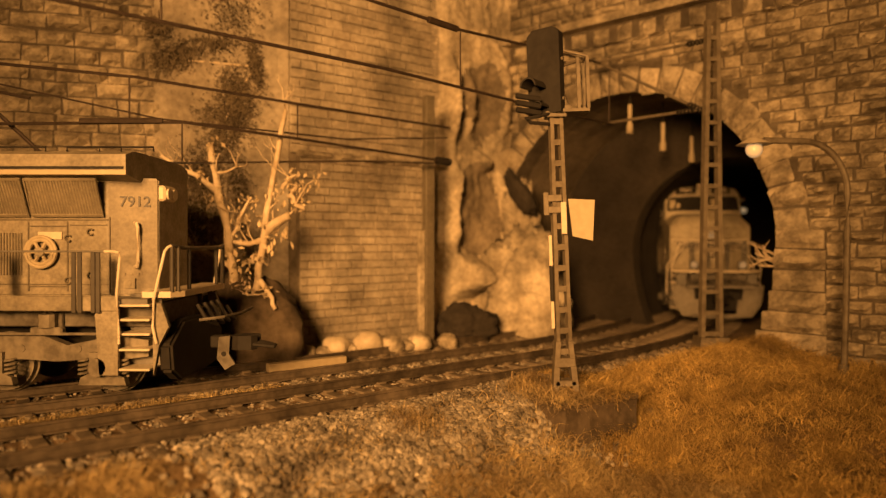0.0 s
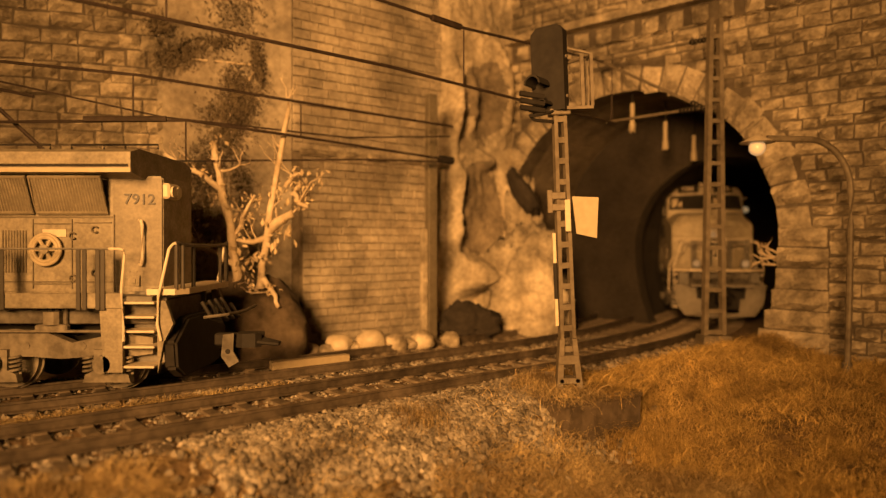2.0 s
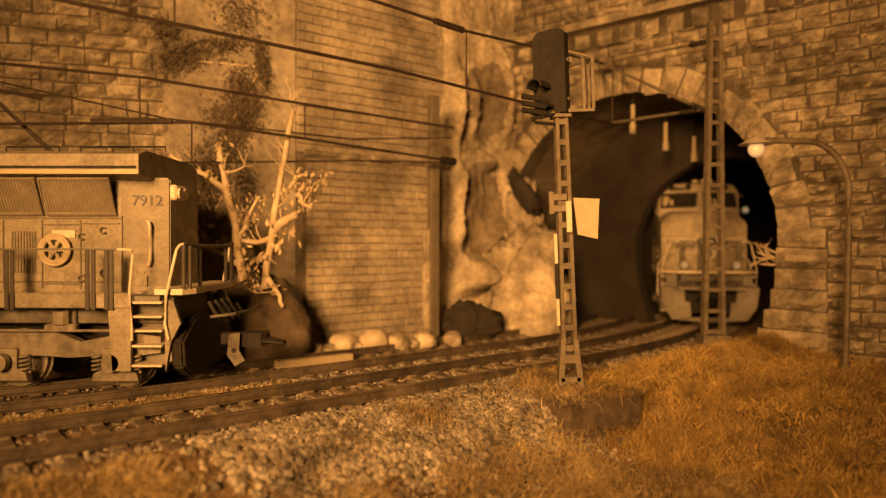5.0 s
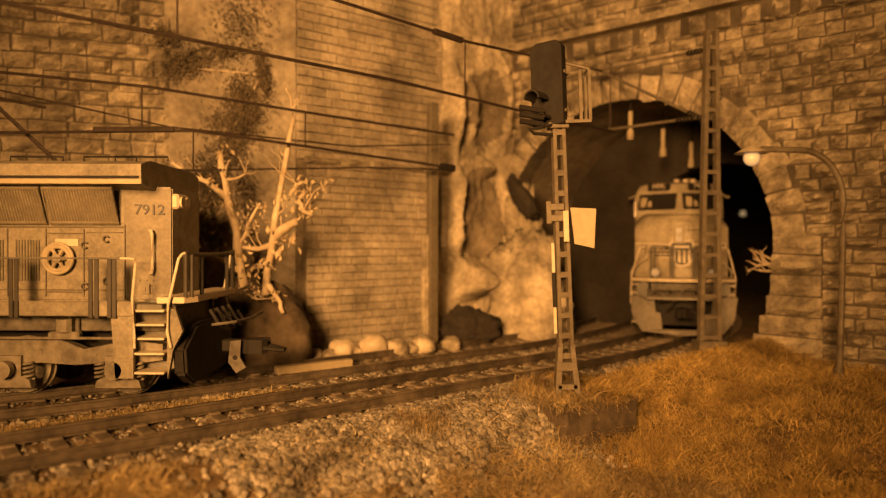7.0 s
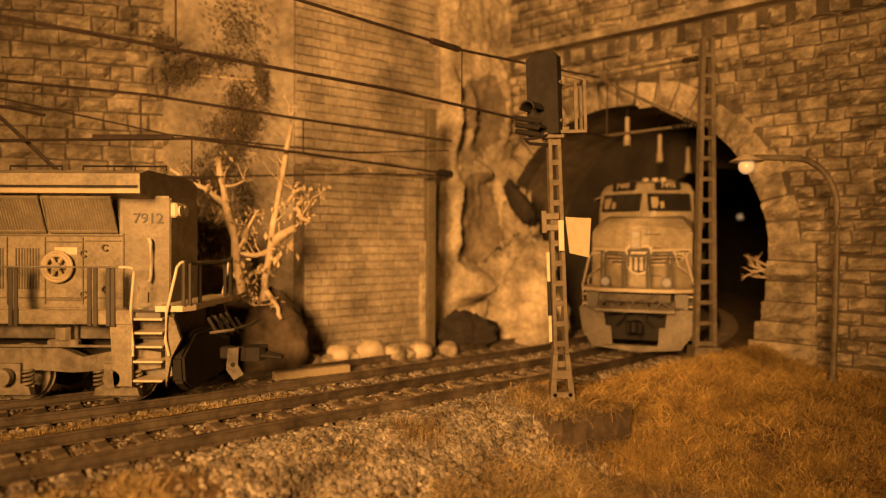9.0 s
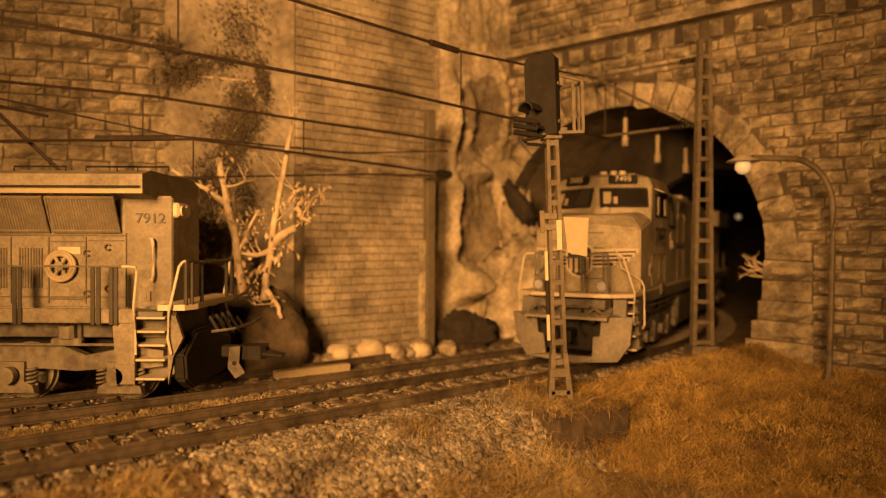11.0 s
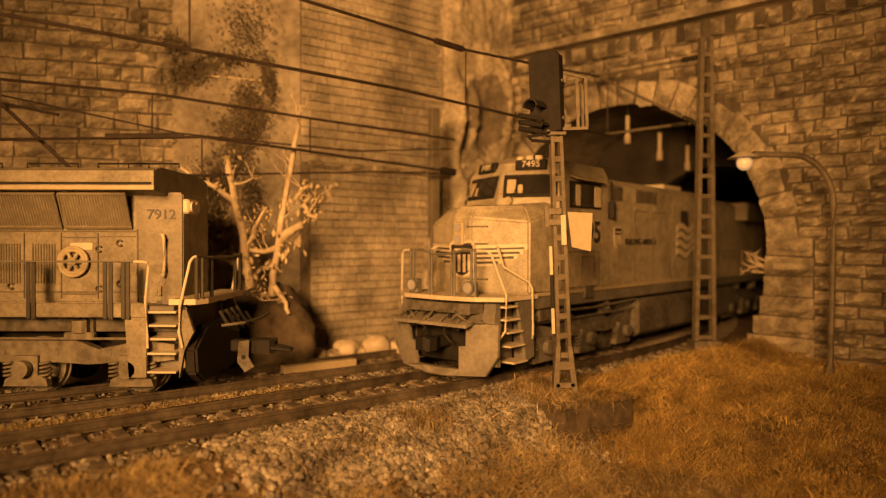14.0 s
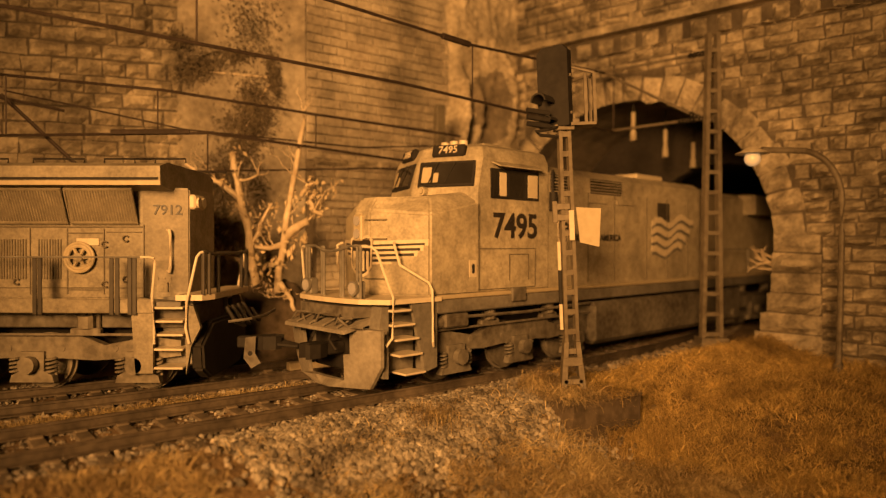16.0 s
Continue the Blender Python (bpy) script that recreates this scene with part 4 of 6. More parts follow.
        part("roof_beacon", bm, CREAM, cab)
    bm = B()
    box(bm, -4.7, -3.7, 0.1, 0.8, 5.14, 5.25, 0.04)
    part("air_unit", bm, BODY, cab)
    # hood
    bm = B()
    prism(bm, [(-1.44, 1.88), (-1.44, 4.62), (-1.22, 4.80), (-0.8, 4.88), (0.8, 4.88), (1.22, 4.80), (1.44, 4.62), (1.44, 1.88)], -13.0, -5.27, "x")
    hood = part("hood", bm, BODY, e, "yellow hood with louvres and doors")
    bm = B()
    prism(bm, [(-1.05, 1.88), (-1.05, 4.55), (-0.8, 4.72), (0.8, 4.72), (1.05, 4.55), (1.05, 1.88)], -21.2, -13.02, "x")
    part("rear_hood", bm, BODY, e)
    bm = B()
    prism(bm, [(-1.5, 4.0), (-1.5, 4.7), (1.5, 4.7), (1.5, 4.0)], -21.0, -17.2, "x")
    part("radiator_wing", bm, BODY, e)
    for sd in (-1, 1):
        for x0, x1, z0, z1 in ((-6.15, -5.35, 4.22, 4.60), (-8.45, -7.0, 4.22, 4.60), (-6.0, -5.4, 3.98, 4.10), (-7.7, -6.9, 3.98, 4.10), (-9.0, -8.2, 3.98, 4.10)):
            bm = B()
            box(bm, x0, x1, min(sd * 1.43, sd * 1.455), max(sd * 1.43, sd * 1.455), z0, z1)
            lv = part("louvre", bm, DARK, hood, "black louvre")
            for k in range(5):
                bm = B()
                z = z0 + (k + 0.5) * (z1 - z0) / 5
                box(bm, x0, x1, min(sd * 1.44, sd * 1.475), max(sd * 1.44, sd * 1.475), z - 0.012, z + 0.012)
                part("slat", bm, BODY, lv)
        for x in (-6.9, -8.1, -9.75, -10.9, -12.2):
            bm = B()
            box(bm, x - 0.012, x + 0.012, min(sd * 1.43, sd * 1.458), max(sd * 1.43, sd * 1.458), 1.95, 4.25)
            part("panel_rib", bm, EDGE, hood)
        bm = B()
        rod(bm, (-5.34, sd * 1.54, 3.72), (-5.34, sd * 1.54, 4.16), 0.10, 10)
        rod(bm, (-5.34, sd * 1.52, 4.1), (-5.34, sd * 1.52, 4.7), 0.035, 8)
        part("conduit", bm, DARK, hood)
        shield(hood, facing(-5.83, sd * 1.462, 3.2, 180 if sd > 0 else 0), 0.46, 0.62)
        lettering("slogan", "BUILDING AMERICA", 0.17, facing(-7.35, sd * 1.462, 3.08, 180 if sd > 0 else 0), hood, LETTER, "small black slogan lettering")
        bm = B()
        box(bm, -11.05, -10.35, min(sd * 1.445, sd * 1.456), max(sd * 1.445, sd * 1.456), 3.56, 4.12, 0.0)
        part("flag_field", bm, POST, hood, "dark field of the painted flag")
        for k in range(4):
            for dz, t, mt, lb in ((0.0, 0.085, CREAM, "waving pale flag stripe"), (-0.13, 0.04, GREY, "waving dark flag stripe")):
                def edge(i, o):
                    x = -10.05 - 0.25 * i
                    return x, 3.50 - k * 0.27 + dz + o + 0.02 * i + 0.11 * math.sin(i * 1.15 + 0.4 * k)
                n = 11 - k
                bm = B()
                prism(bm, [edge(i, t) for i in range(n)] + [edge(i, -t) for i in range(n - 1, -1, -1)], sd * 1.443, sd * (1.458 if t > 0.05 else 1.452), "y")
                part("flag_stripe", bm, mt, hood, lb)
    for x, w in ((-13.8, 0.5), (-15.1, 0.5), (-16.4, 0.5)):
        bm = B()
        rod(bm, (x, 0, 4.70), (x, 0, 4.84), w, 18)
        part("roof_fan", bm, GREY, e)
    bm = B()
    box(bm, -11.3, -9.8, 0.2, 1.1, 4.80, 4.97, 0.05)
    part("exhaust_housing", bm, CREAM, e, "pale housing on the hood roof")
    for sd in (-1, 1):
        handrail(e, [(-21.0, sd * 1.52, 2.75), (-13.3, sd * 1.52, 2.75), (-13.1, sd * 1.50, 2.6), (-13.1, sd * 1.50, 1.88)], 0.022, GREY)
        for x in (-14.0, -16.5, -19.0):
            bm = B()
            rod(bm, (x, sd * 1.52, 1.85), (x, sd * 1.52, 2.75), 0.025, 6)
            part("stanchion", bm, GREY, e)
        bm = B()
        box(bm, -4.35, -3.85, min(sd * 1.46, sd * 1.56), max(sd * 1.46, sd * 1.56), 1.62, 1.95, 0.03)
        part("step_well", bm, UNDER, e)
        bm = B()
        box(bm, -2.6, -1.9, min(sd * 1.2, sd * 1.45), max(sd * 1.2, sd * 1.45), 1.18, 1.48, 0.04)
        rod(bm, (-1.9, sd * 1.3, 1.3), (-1.7, sd * 1.3, 1.3), 0.12, 12)
        part("air_cylinder", bm, UNDER, e)
        bm = B()
        pipe(bm, [(-2.0, sd * 1.42, 1.40), (-4.5, sd * 1.42, 1.36), (-7.0, sd * 1.42, 1.42)], 0.035, 6)
        part("brake_pipe", bm, UNDER, e)
    bm = B()
    box(bm, -16.2, -7.2, -1.42, 1.42, 0.30, 1.42, 0.12)
    part("fuel_tank", bm, UNDER, e, "long grey fuel tank")
    bogie(e, -4.45, UNDER)
    bogie(e, -17.6, UNDER)
    # pilot, plough, steps
    bm = B()
    box(bm, -1.7, -0.35, -1.0, 1.0, 0.35, 1.70, 0.03)
    part("pilot_block", bm, DARK, e)
    bm = B()
    prism(bm, [(-1.60, 1.30), (-1.52, 0.60), (-1.22, 0.16), (-0.2, 0.10), (0.2, 0.10), (1.22, 0.16), (1.52, 0.60), (1.60, 1.30), (0.86, 1.22), (0.82, 0.80), (0.66, 0.78), (0.62, 0.27), (-0.62, 0.27), (-0.66, 0.78), (-0.82, 0.80), (-0.86, 1.22)], -0.12, -0.04, "x")
    for v in bm.verts:
        v.co.x += 0.42 * (1 - abs(v.co.y) / 1.60) - 0.22 + 0.12 * (v.co.z - 0.1)
    part("plough", bm, GREYLIT, e, "grey plough below the coupler")
    for k, (y0, z0, y1, z1) in enumerate(((-0.9, 1.5, -0.2, 1.25), (-0.5, 1.3, 0.3, 1.55), (0.2, 1.28, 0.95, 1.5), (-0.8, 1.25, 0.8, 1.32), (-1.3, 1.3, -0.6, 1.52), (0.5, 1.55, 1.3, 1.35))):
        bm = B()
        pipe(bm, [(0.02, y0, z0), (0.16 + 0.02 * k, (2 * y0 + y1) / 3, z0 - 0.05), (0.20, (y0 + 2 * y1) / 3, z1), (0.05, y1, z1)], 0.026, 6)
        part("pilot_hose", bm, UNDER, e)
    for sd in (-1, 1):
        bm = B()
        prism(bm, [(0.10, sd * 0.82), (-0.16, sd * 1.60), (-0.30, sd * 1.56), (-0.20, sd * 0.82)], 1.23, 1.30, "z")
        part("plough_top", bm, GREYLIT, e)
        bm = B()
        pipe(bm, [(0.0, sd * 0.35, 1.5), (0.12, sd * 0.45, 1.2), (0.15, sd * 0.7, 1.15), (0.05, sd * 0.9, 1.45)], 0.035, 6)
        pipe(bm, [(0.0, sd * 0.25, 1.4), (0.16, sd * 0.3, 1.05), (0.12, sd * 0.5, 0.85)], 0.03, 6)
        part("air_hose", bm, DARK, e)
        steps(e, -1.32, -0.45, sd, (1.62, 1.34, 1.06, 0.75, 0.38), 1.10, 1.56, ((0.42, 0.0), (0.32, 0.02), (0.21, 0.08), (0.12, 0.16), (0.04, 0.29)))
        bm = B()
        prism(bm, [(-0.95, 1.76), (-1.62, 1.76), (-1.62, 0.45), (-1.30, 0.38), (-1.22, 0.75), (-1.12, 1.06)], min(sd * 1.42, sd * 1.50), max(sd * 1.42, sd * 1.50), "y")
        part("step_plate", bm, GREY, e)
        bm = B()
        prism(bm, [(-1.34, 1.72), (-1.615, 1.72), (-1.615, 0.46), (-1.40, 0.39)], min(sd * 1.10, sd * 1.41), max(sd * 1.10, sd * 1.41), "y")
        part("step_side", bm, GREY, e)
        bm = B()
        prism(bm, [(-0.46, 1.72), (-0.30, 1.72), (-0.22, 1.2), (-0.34, 0.36), (-0.46, 0.34)], min(sd * 1.08, sd * 1.40), max(sd * 1.08, sd * 1.40), "y")
        part("step_side", bm, GREY, e)
        handrail(e, [(-0.36, sd * 1.46, 0.98), (-0.44, sd * 1.54, 1.14), (-0.44, sd * 1.57, 1.9), (-0.22, sd * 1.33, 2.78), (-0.18, sd * 1.24, 2.86), (-0.14, sd * 0.96, 2.87)])
        handrail(e, [(-1.50, sd * 1.53, 0.88), (-1.42, sd * 1.60, 0.98), (-1.42, sd * 1.58, 2.0), (-1.38, sd * 1.52, 2.15), (-0.98, sd * 1.1, 2.5), (-0.92, sd * 1.0, 2.9), (-1.0, sd * 0.9, 2.95)])
        bm = B()
        rod(bm, (-0.06, sd * 0.84, 2.06), (-0.01, sd * 0.84, 2.06), 0.15, 18)
        box(bm, -0.26, -0.06, sd * 0.84 - 0.12, sd * 0.84 + 0.12, 1.86, 2.2, 0.03)
        dl = part("ditch_light", bm, GREY, e, "round ditch light on the platform")
        bm = B()
        rod(bm, (-0.012, sd * 0.84, 2.06), (0.008, sd * 0.84, 2.06), 0.115, 18)
        part("lens", bm, GLOW, dl, "glowing lens")
        for y in (0.30, 0.38, 0.86, 0.97):
            bm = B()
            rod(bm, (-0.12, sd * y, 1.86), (-0.12, sd * y, 2.88), 0.030, 8)
            part("rail_post", bm, GREY, e)
    bm = B()
    pipe(bm, [(-0.12, -0.98, 2.88), (-0.12, -0.62, 2.88), (-0.08, -0.3, 2.80), (-0.06, 0, 2.77), (-0.08, 0.3, 2.80), (-0.12, 0.62, 2.88), (-0.12, 0.98, 2.88)], 0.03, 6)
    part("front_chain", bm, GREY, e)
    bm = B()
    prism(bm, [(-0.34, 1.50), (0.34, 1.30), (0.34, 1.23), (-0.34, 1.38)], -1.08, 1.08, "y")
    for y in (-0.72, -0.24, 0.24, 0.72):
        rod(bm, (-0.20, y, 1.50), (0.33, y + 0.12, 1.34), 0.022, 6)
    part("pilot_deck", bm, GREYLIT, e, "sloping grey deck over the coupler")
    coupler(e, -0.35, 1)
    return e


def engine_rear():
    """The standing engine: its radiator end, the origin under its end platform's edge, x towards that end."""
    e = thing("diesel_locomotive", "yellow and grey model diesel locomotive standing radiator end first", "locomotive")
    bm = B()
    prism(bm, [(-20.0, -0.92), (-1.88, -0.92), (-1.02, -0.73), (-1.02, 0.73), (-1.88, 0.92), (-20.0, 0.92)], 1.80, 4.05, "z")
    bmesh.ops.bevel(bm, geom=bm.edges[:], offset=0.04, segments=2, affect="EDGES")
    hood = part("hood", bm, DIM_BODY, e, "yellow hood with doors and handles")
    bm = B()
    prism(bm, [(-1.44, 4.06), (-1.44, 4.42), (-1.10, 4.52), (1.10, 4.52), (1.44, 4.42), (1.44, 4.06), (0.9, 3.98), (-0.9, 3.98)], -6.4, -1.30, "x")
    wing = part("radiator_wing", bm, DIM_BODY, e, "overhanging radiator roof with dark stripe")
    for sd in (-1, 1):
        bm = B()
        box(bm, -6.4, -1.34, min(sd * 1.43, sd * 1.452), max(sd * 1.43, sd * 1.452), 4.15, 4.20)
        part("wing_stripe", bm, DARK, wing, "dark stripe")
        bm = B()
        box(bm, -6.42, -1.29, min(sd * 1.40, sd * 1.462), max(sd * 1.40, sd * 1.462), 4.05, 4.13)
        part("wing_edge", bm, PALE, wing)
        for x in (-5.4, -3.9, -2.5, -1.9):
            bm = B()
            pipe(bm, [(x, sd * 1.2, 4.50), (x, sd * 1.2, 4.58), (x + 1.0, sd * 1.2, 4.58), (x + 1.0, sd * 1.2, 4.50)], 0.02, 6)
            part("roof_rail", bm, DARK, wing)
        # radiator screens lean outwards under the wing
        for x0, x1 in ((-4.85, -3.35), (-3.28, -1.95)):
            bm = B()
            q = [(0.93, 3.33), (1.20, 3.98)]
            for k in (0,):
                vs = [bm.verts.new((x, sd * (y + o), z)) for o in (0.0, 0.04) for x, (y, z) in ((x0, q[0]), (x1, q[0]), (x1, q[1]), (x0, q[1]))]
                for f in ((0, 1, 2, 3), (4, 5, 6, 7), (0, 1, 5, 4), (1, 2, 6, 5), (2, 3, 7, 6), (3, 0, 4, 7)):
                    bm.faces.new([vs[i] for i in f])
            bmesh.ops.recalc_face_normals(bm, faces=bm.faces)
            scr = part("radiator_screen", bm, EDGE, hood, "ribbed radiator screen")
            for x in np.arange(x0 + 0.04, x1, 0.055):
                bm = B()
                rod(bm, (x, sd * 0.975, 3.36), (x, sd * 1.235, 3.95), 0.014, 4)
                part("rib", bm, DIM_BODY, scr)
            bm = B()
            pipe(bm, [(x0, sd * 0.98, 3.33), (x1, sd * 0.98, 3.33), (x1, sd * 1.25, 3.98), (x0, sd * 1.25, 3.98), (x0, sd * 0.98, 3.33)], 0.035, 4)
            part("screen_frame", bm, DIM_BODY, scr)
        lettering("number", "7912", 0.205, facing(-1.41, sd * 0.842, 3.59, 12.5 if sd < 0 else 167.5), hood, LETTER, "black engine number")
        # Thin plate, darker than the hood, over its tapered end.
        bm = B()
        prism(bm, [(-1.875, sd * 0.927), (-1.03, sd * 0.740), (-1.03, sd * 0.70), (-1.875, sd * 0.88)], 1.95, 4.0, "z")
        part("end_panel", bm, DARK_END, hood, "darker brown end panel")
        # doors, edges, handles
        bm = B()
        for x0, x1, z0, z1 in ((-1.86, -1.84, 1.85, 3.3), (-4.9, -1.86, 3.24, 3.27), (-2.66, -2.64, 1.9, 3.22), (-3.40, -3.38, 1.9, 3.22), (-4.15, -4.13, 1.9, 3.22), (-3.38, -2.66, 3.12, 3.14), (-3.38, -2.66, 1.98, 2.0), (-2.6, -1.9, 3.14, 3.16), (-4.9, -1.86, 2.02, 2.04)):
            box(bm, x0, x1, min(sd * 0.90, sd * 0.945), max(sd * 0.90, sd * 0.945), z0, z1)
        part("door_edging", bm, EDGE, hood)
        for k in range(9):
            bm = B()
            box(bm, -3.98 + k * 0.055, -3.955 + k * 0.055, min(sd * 0.90, sd * 0.94), max(sd * 0.90, sd * 0.94), 2.2, 3.0)
            part("door_rib", bm, EDGE, hood)
        for k in range(12):
            bm = B()
            box(bm, -4.85 + k * 0.055, -4.825 + k * 0.055, min(sd * 0.90, sd * 0.94), max(sd * 0.90, sd * 0.94), 2.2, 3.0)
            part("door_rib", bm, EDGE, hood)
        for x, z in ((-2.2, 3.02), (-2.2, 2.2), (-4.4, 2.15), (-2.62, 2.9), (-2.62, 2.1)):
            bm = B()
            pts = [(x + 0.06 * math.cos(a), sd * 0.97, z + 0.06 * math.sin(a)) for a in np.linspace(0.6, 5.6, 9)]
            pipe(bm, pts, 0.016, 6)
            part("latch", bm, EDGE, hood)
        bm = B()
        pipe(bm, [(-1.44, sd * 0.80, 2.36), (-1.34, sd * 0.93, 2.36), (-1.32, sd * 0.93, 2.46), (-1.32, sd * 0.93, 3.1), (-1.34, sd * 0.93, 3.18), (-1.44, sd * 0.80, 3.2)], 0.032, 8)
        part("grab_handle", bm, WHITE, hood, "pale grab handle")
        bm = B()
        box(bm, -1.62, -1.40, min(sd * 0.80, sd * 0.875), max(sd * 0.80, sd * 0.875), 1.95, 2.14)
        box(bm, -1.55, -1.47, min(sd * 0.86, sd * 0.895), max(sd * 0.86, sd * 0.895), 2.00, 2.08)
        for k in range(4):
            rod(bm, (-1.72 + k * 0.12, sd * 0.80, 2.22), (-1.72 + k * 0.12, sd * (0.91 - 0.027 * k), 2.22), 0.025, 8)
        part("socket_plate", bm, DIM_BODY, hood)
        bm = B()
        box(bm, -3.2, -2.75, min(sd * 0.92, sd * 0.95), max(sd * 0.92, sd * 0.95), 2.88, 3.02)
        part("builder_plate", bm, CREAM, hood, "small pale plate")
        # brake wheel
        bm = B()
        xw, yw, zw, R = -3.11, sd * 1.02, 2.64, 0.285
        ringp = [(xw + R * math.cos(a), yw, zw + R * math.sin(a)) for a in np.linspace(0, math.tau, 28)]
        pipe(bm, ringp, 0.035, 8)
        pipe(bm, [(xw + (p[0] - xw) * 0.80, yw, zw + (p[2] - zw) * 0.80) for p in ringp], 0.04, 8)
        bw = part("brake_wheel", bm, PALE, hood, "pale spoked brake wheel")
        for a in np.linspace(0, math.tau, 7)[:-1]:
            bm = B()
            rod(bm, (xw, yw, zw), (xw + R * math.cos(a), yw, zw + R * math.sin(a)), 0.035, 6)
            part("spoke", bm, PALE, bw)
        bm = B()
        rod(bm, (xw, yw - 0.05, zw), (xw, yw + 0.05, zw), 0.09, 12)
        rod(bm, (xw, sd * 0.9, zw), (xw, yw, zw), 0.04, 8)
        part("hub", bm, DIM_BODY, bw)
        # walkway, sill, handrail
        bm = B()
        box(bm, -20.0, -1.42, min(sd * 1.47, sd * 1.53), max(sd * 1.47, sd * 1.53), 1.58, 1.86, 0.015)
        part("sill", bm, DIM_BODY, e, "yellow sill plate")
        handrail(e, [(-20.0, sd * 1.58, 2.66), (-4.0, sd * 1.58, 2.66), (-1.62, sd * 1.58, 2.66)], 0.018, GREY)
        handrail(e, [(-1.62, sd * 1.58, 2.66), (-1.46, sd * 1.58, 2.66), (-1.36, sd * 1.58, 2.64), (-1.34, sd * 1.58, 2.55), (-1.40, sd * 1.58, 1.9), (-1.36, sd * 1.58, 1.2), (-1.36, sd * 1.58, 1.0)])
        for x in (-16.0, -13.5, -11.0, -8.5, -6.1, -3.67, -3.57, -2.19, -2.08, -1.84, -1.75):
            bm = B()
            box(bm, x - 0.042, x + 0.042, min(sd * 1.535, sd * 1.565), max(sd * 1.535, sd * 1.565), 1.55, 2.66, 0.01)
            part("stanchion", bm, POST, e, "dark grey stanchion")
        # steps and end rails
        steps(e, -1.40, -0.84, sd, (1.66, 1.40, 1.14, 0.86, 0.50), 1.05, 1.52)
        bm = B()
        prism(bm, [(-1.42, 1.62), (-1.84, 1.62), (-1.76, 0.42), (-1.42, 0.42)], min(sd * 1.42, sd * 1.50), max(sd * 1.42, sd * 1.50), "y")
        part("step_side", bm, DIM_BODY, e)
        bm = B()
        prism(bm, [(-0.82, 1.72), (-0.66, 1.72), (-0.52, 1.3), (-0.70, 0.95), (-0.80, 0.40)], min(sd * 1.35, sd * 1.45), max(sd * 1.35, sd * 1.45), "y")
        part("step_side", bm, DIM_BODY, e)
        handrail(e, [(-0.72, sd * 1.50, 1.0), (-0.78, sd * 1.52, 1.3), (-0.76, sd * 1.52, 1.8), (-0.58, sd * 1.48, 2.66), (-0.54, sd * 1.42, 2.74), (-0.50, sd * 1.38, 2.76)])
        handrail(e, [(-0.50, sd * 1.38, 2.76), (-0.46, sd * 1.30, 2.77), (-0.44, sd * 1.22, 2.74)], 0.035, POST)
        for x, y in ((-0.44, 1.22), (-0.42, 0.75), (-0.50, 1.36)):
            bm = B()
            rod(bm, (x, sd * y, 1.92), (x, sd * y, 2.76), 0.04, 8)
            part("rail_post", bm, POST, e)
    bm = B()
    box(bm, -20.0, -0.9, -1.46, 1.46, 1.70, 1.80, 0.01)
    part("walkway", bm, GREY, e)
    bm = B()
    prism(bm, [(-1.0, -1.46), (-0.50, -1.42), (-0.36, -1.1), (-0.36, 1.1), (-0.50, 1.42), (-1.0, 1.46)], 1.82, 1.93, "z")
    part("end_platform", bm, CREAM, e, "pale edged end platform")
    bm = B()
    pipe(bm, [(-0.44, -1.22, 2.74), (-0.42, -0.95, 2.72), (-0.42, 0.95, 2.72), (-0.44, 1.22, 2.74)], 0.035, 8)
    part("end_rail", bm, POST, e)
    bm = B()
    rod(bm, (-1.04, -0.55, 3.76), (-0.86, -0.55, 3.76), 0.11, 14)
    rod(bm, (-1.04, -0.30, 3.76), (-0.86, -0.30, 3.76), 0.11, 14)
    box(bm, -1.06, -0.90, -0.70, -0.15, 3.62, 3.92, 0.04)
    part("rear_lamp", bm, CREAM, e, "twin lamps under the roof edge")
    bm = B()
    box(bm, -20.0, -0.9, -1.1, 1.1, 1.25, 1.69, 0.02)
    part("frame", bm, UNDER, e)
    for x in (-2.95, -2.80, -2.65):
        bm = B()
        rod(bm, (x, -1.15, 1.22), (x, -1.15, 1.58), 0.045, 8)
        part("pipe", bm, UNDER, e)
    bm = B()
    box(bm, -15.5, -6.6, -1.35, 1.35, 0.3, 1.3, 0.1)
    part("fuel_tank", bm, UNDER, e)
    bogie(e, -3.89, LIT_GEAR)
    bogie(e, -17.0, LIT_GEAR)
    bm = B()
    prism(bm, [(-1.38, 0.95), (-1.30, 0.45), (-0.9, 0.22), (0.9, 0.22), (1.30, 0.45), (1.38, 0.95), (0.75, 1.35), (-0.75, 1.35)], -0.75, -0.50, "x")
    bmesh.ops.bevel(bm, geom=bm.edges[:], offset=0.05, segments=2, affect="EDGES")
    part("plough", bm, DARK, e, "dark plough at the end")
    bm = B()
    for k in range(4):
        y = -0.9 + k * 0.35
        pipe(bm, [(-0.2, y, 1.65), (0.0, y - 0.05, 1.35), (0.1, y + 0.2, 1.25), (-0.1, y + 0.3, 1.5)], 0.04, 6)
    part("air_hose", bm, DARK, e)
    bm = B()
    pipe(bm, [(-0.1, -1.1, 1.38), (0.3, -0.9, 1.42), (0.35, 0.0, 1.40), (0.3, 0.9, 1.42)], 0.03, 6)
    part("uncoupling_lever", bm, UNDER, e)
    coupler(e, -0.25, 1)
    bm = B()
    prism(bm, [(0.0, 0.95), (0.22, 0.98), (0.20, 0.62), (0.32, 0.42), (0.12, 0.30), (-0.04, 0.52)], -0.32, -0.27, "y")
    cp = part("coupler_plate", bm, UNDER, e, "grey coupler side plate")
    bm = B()
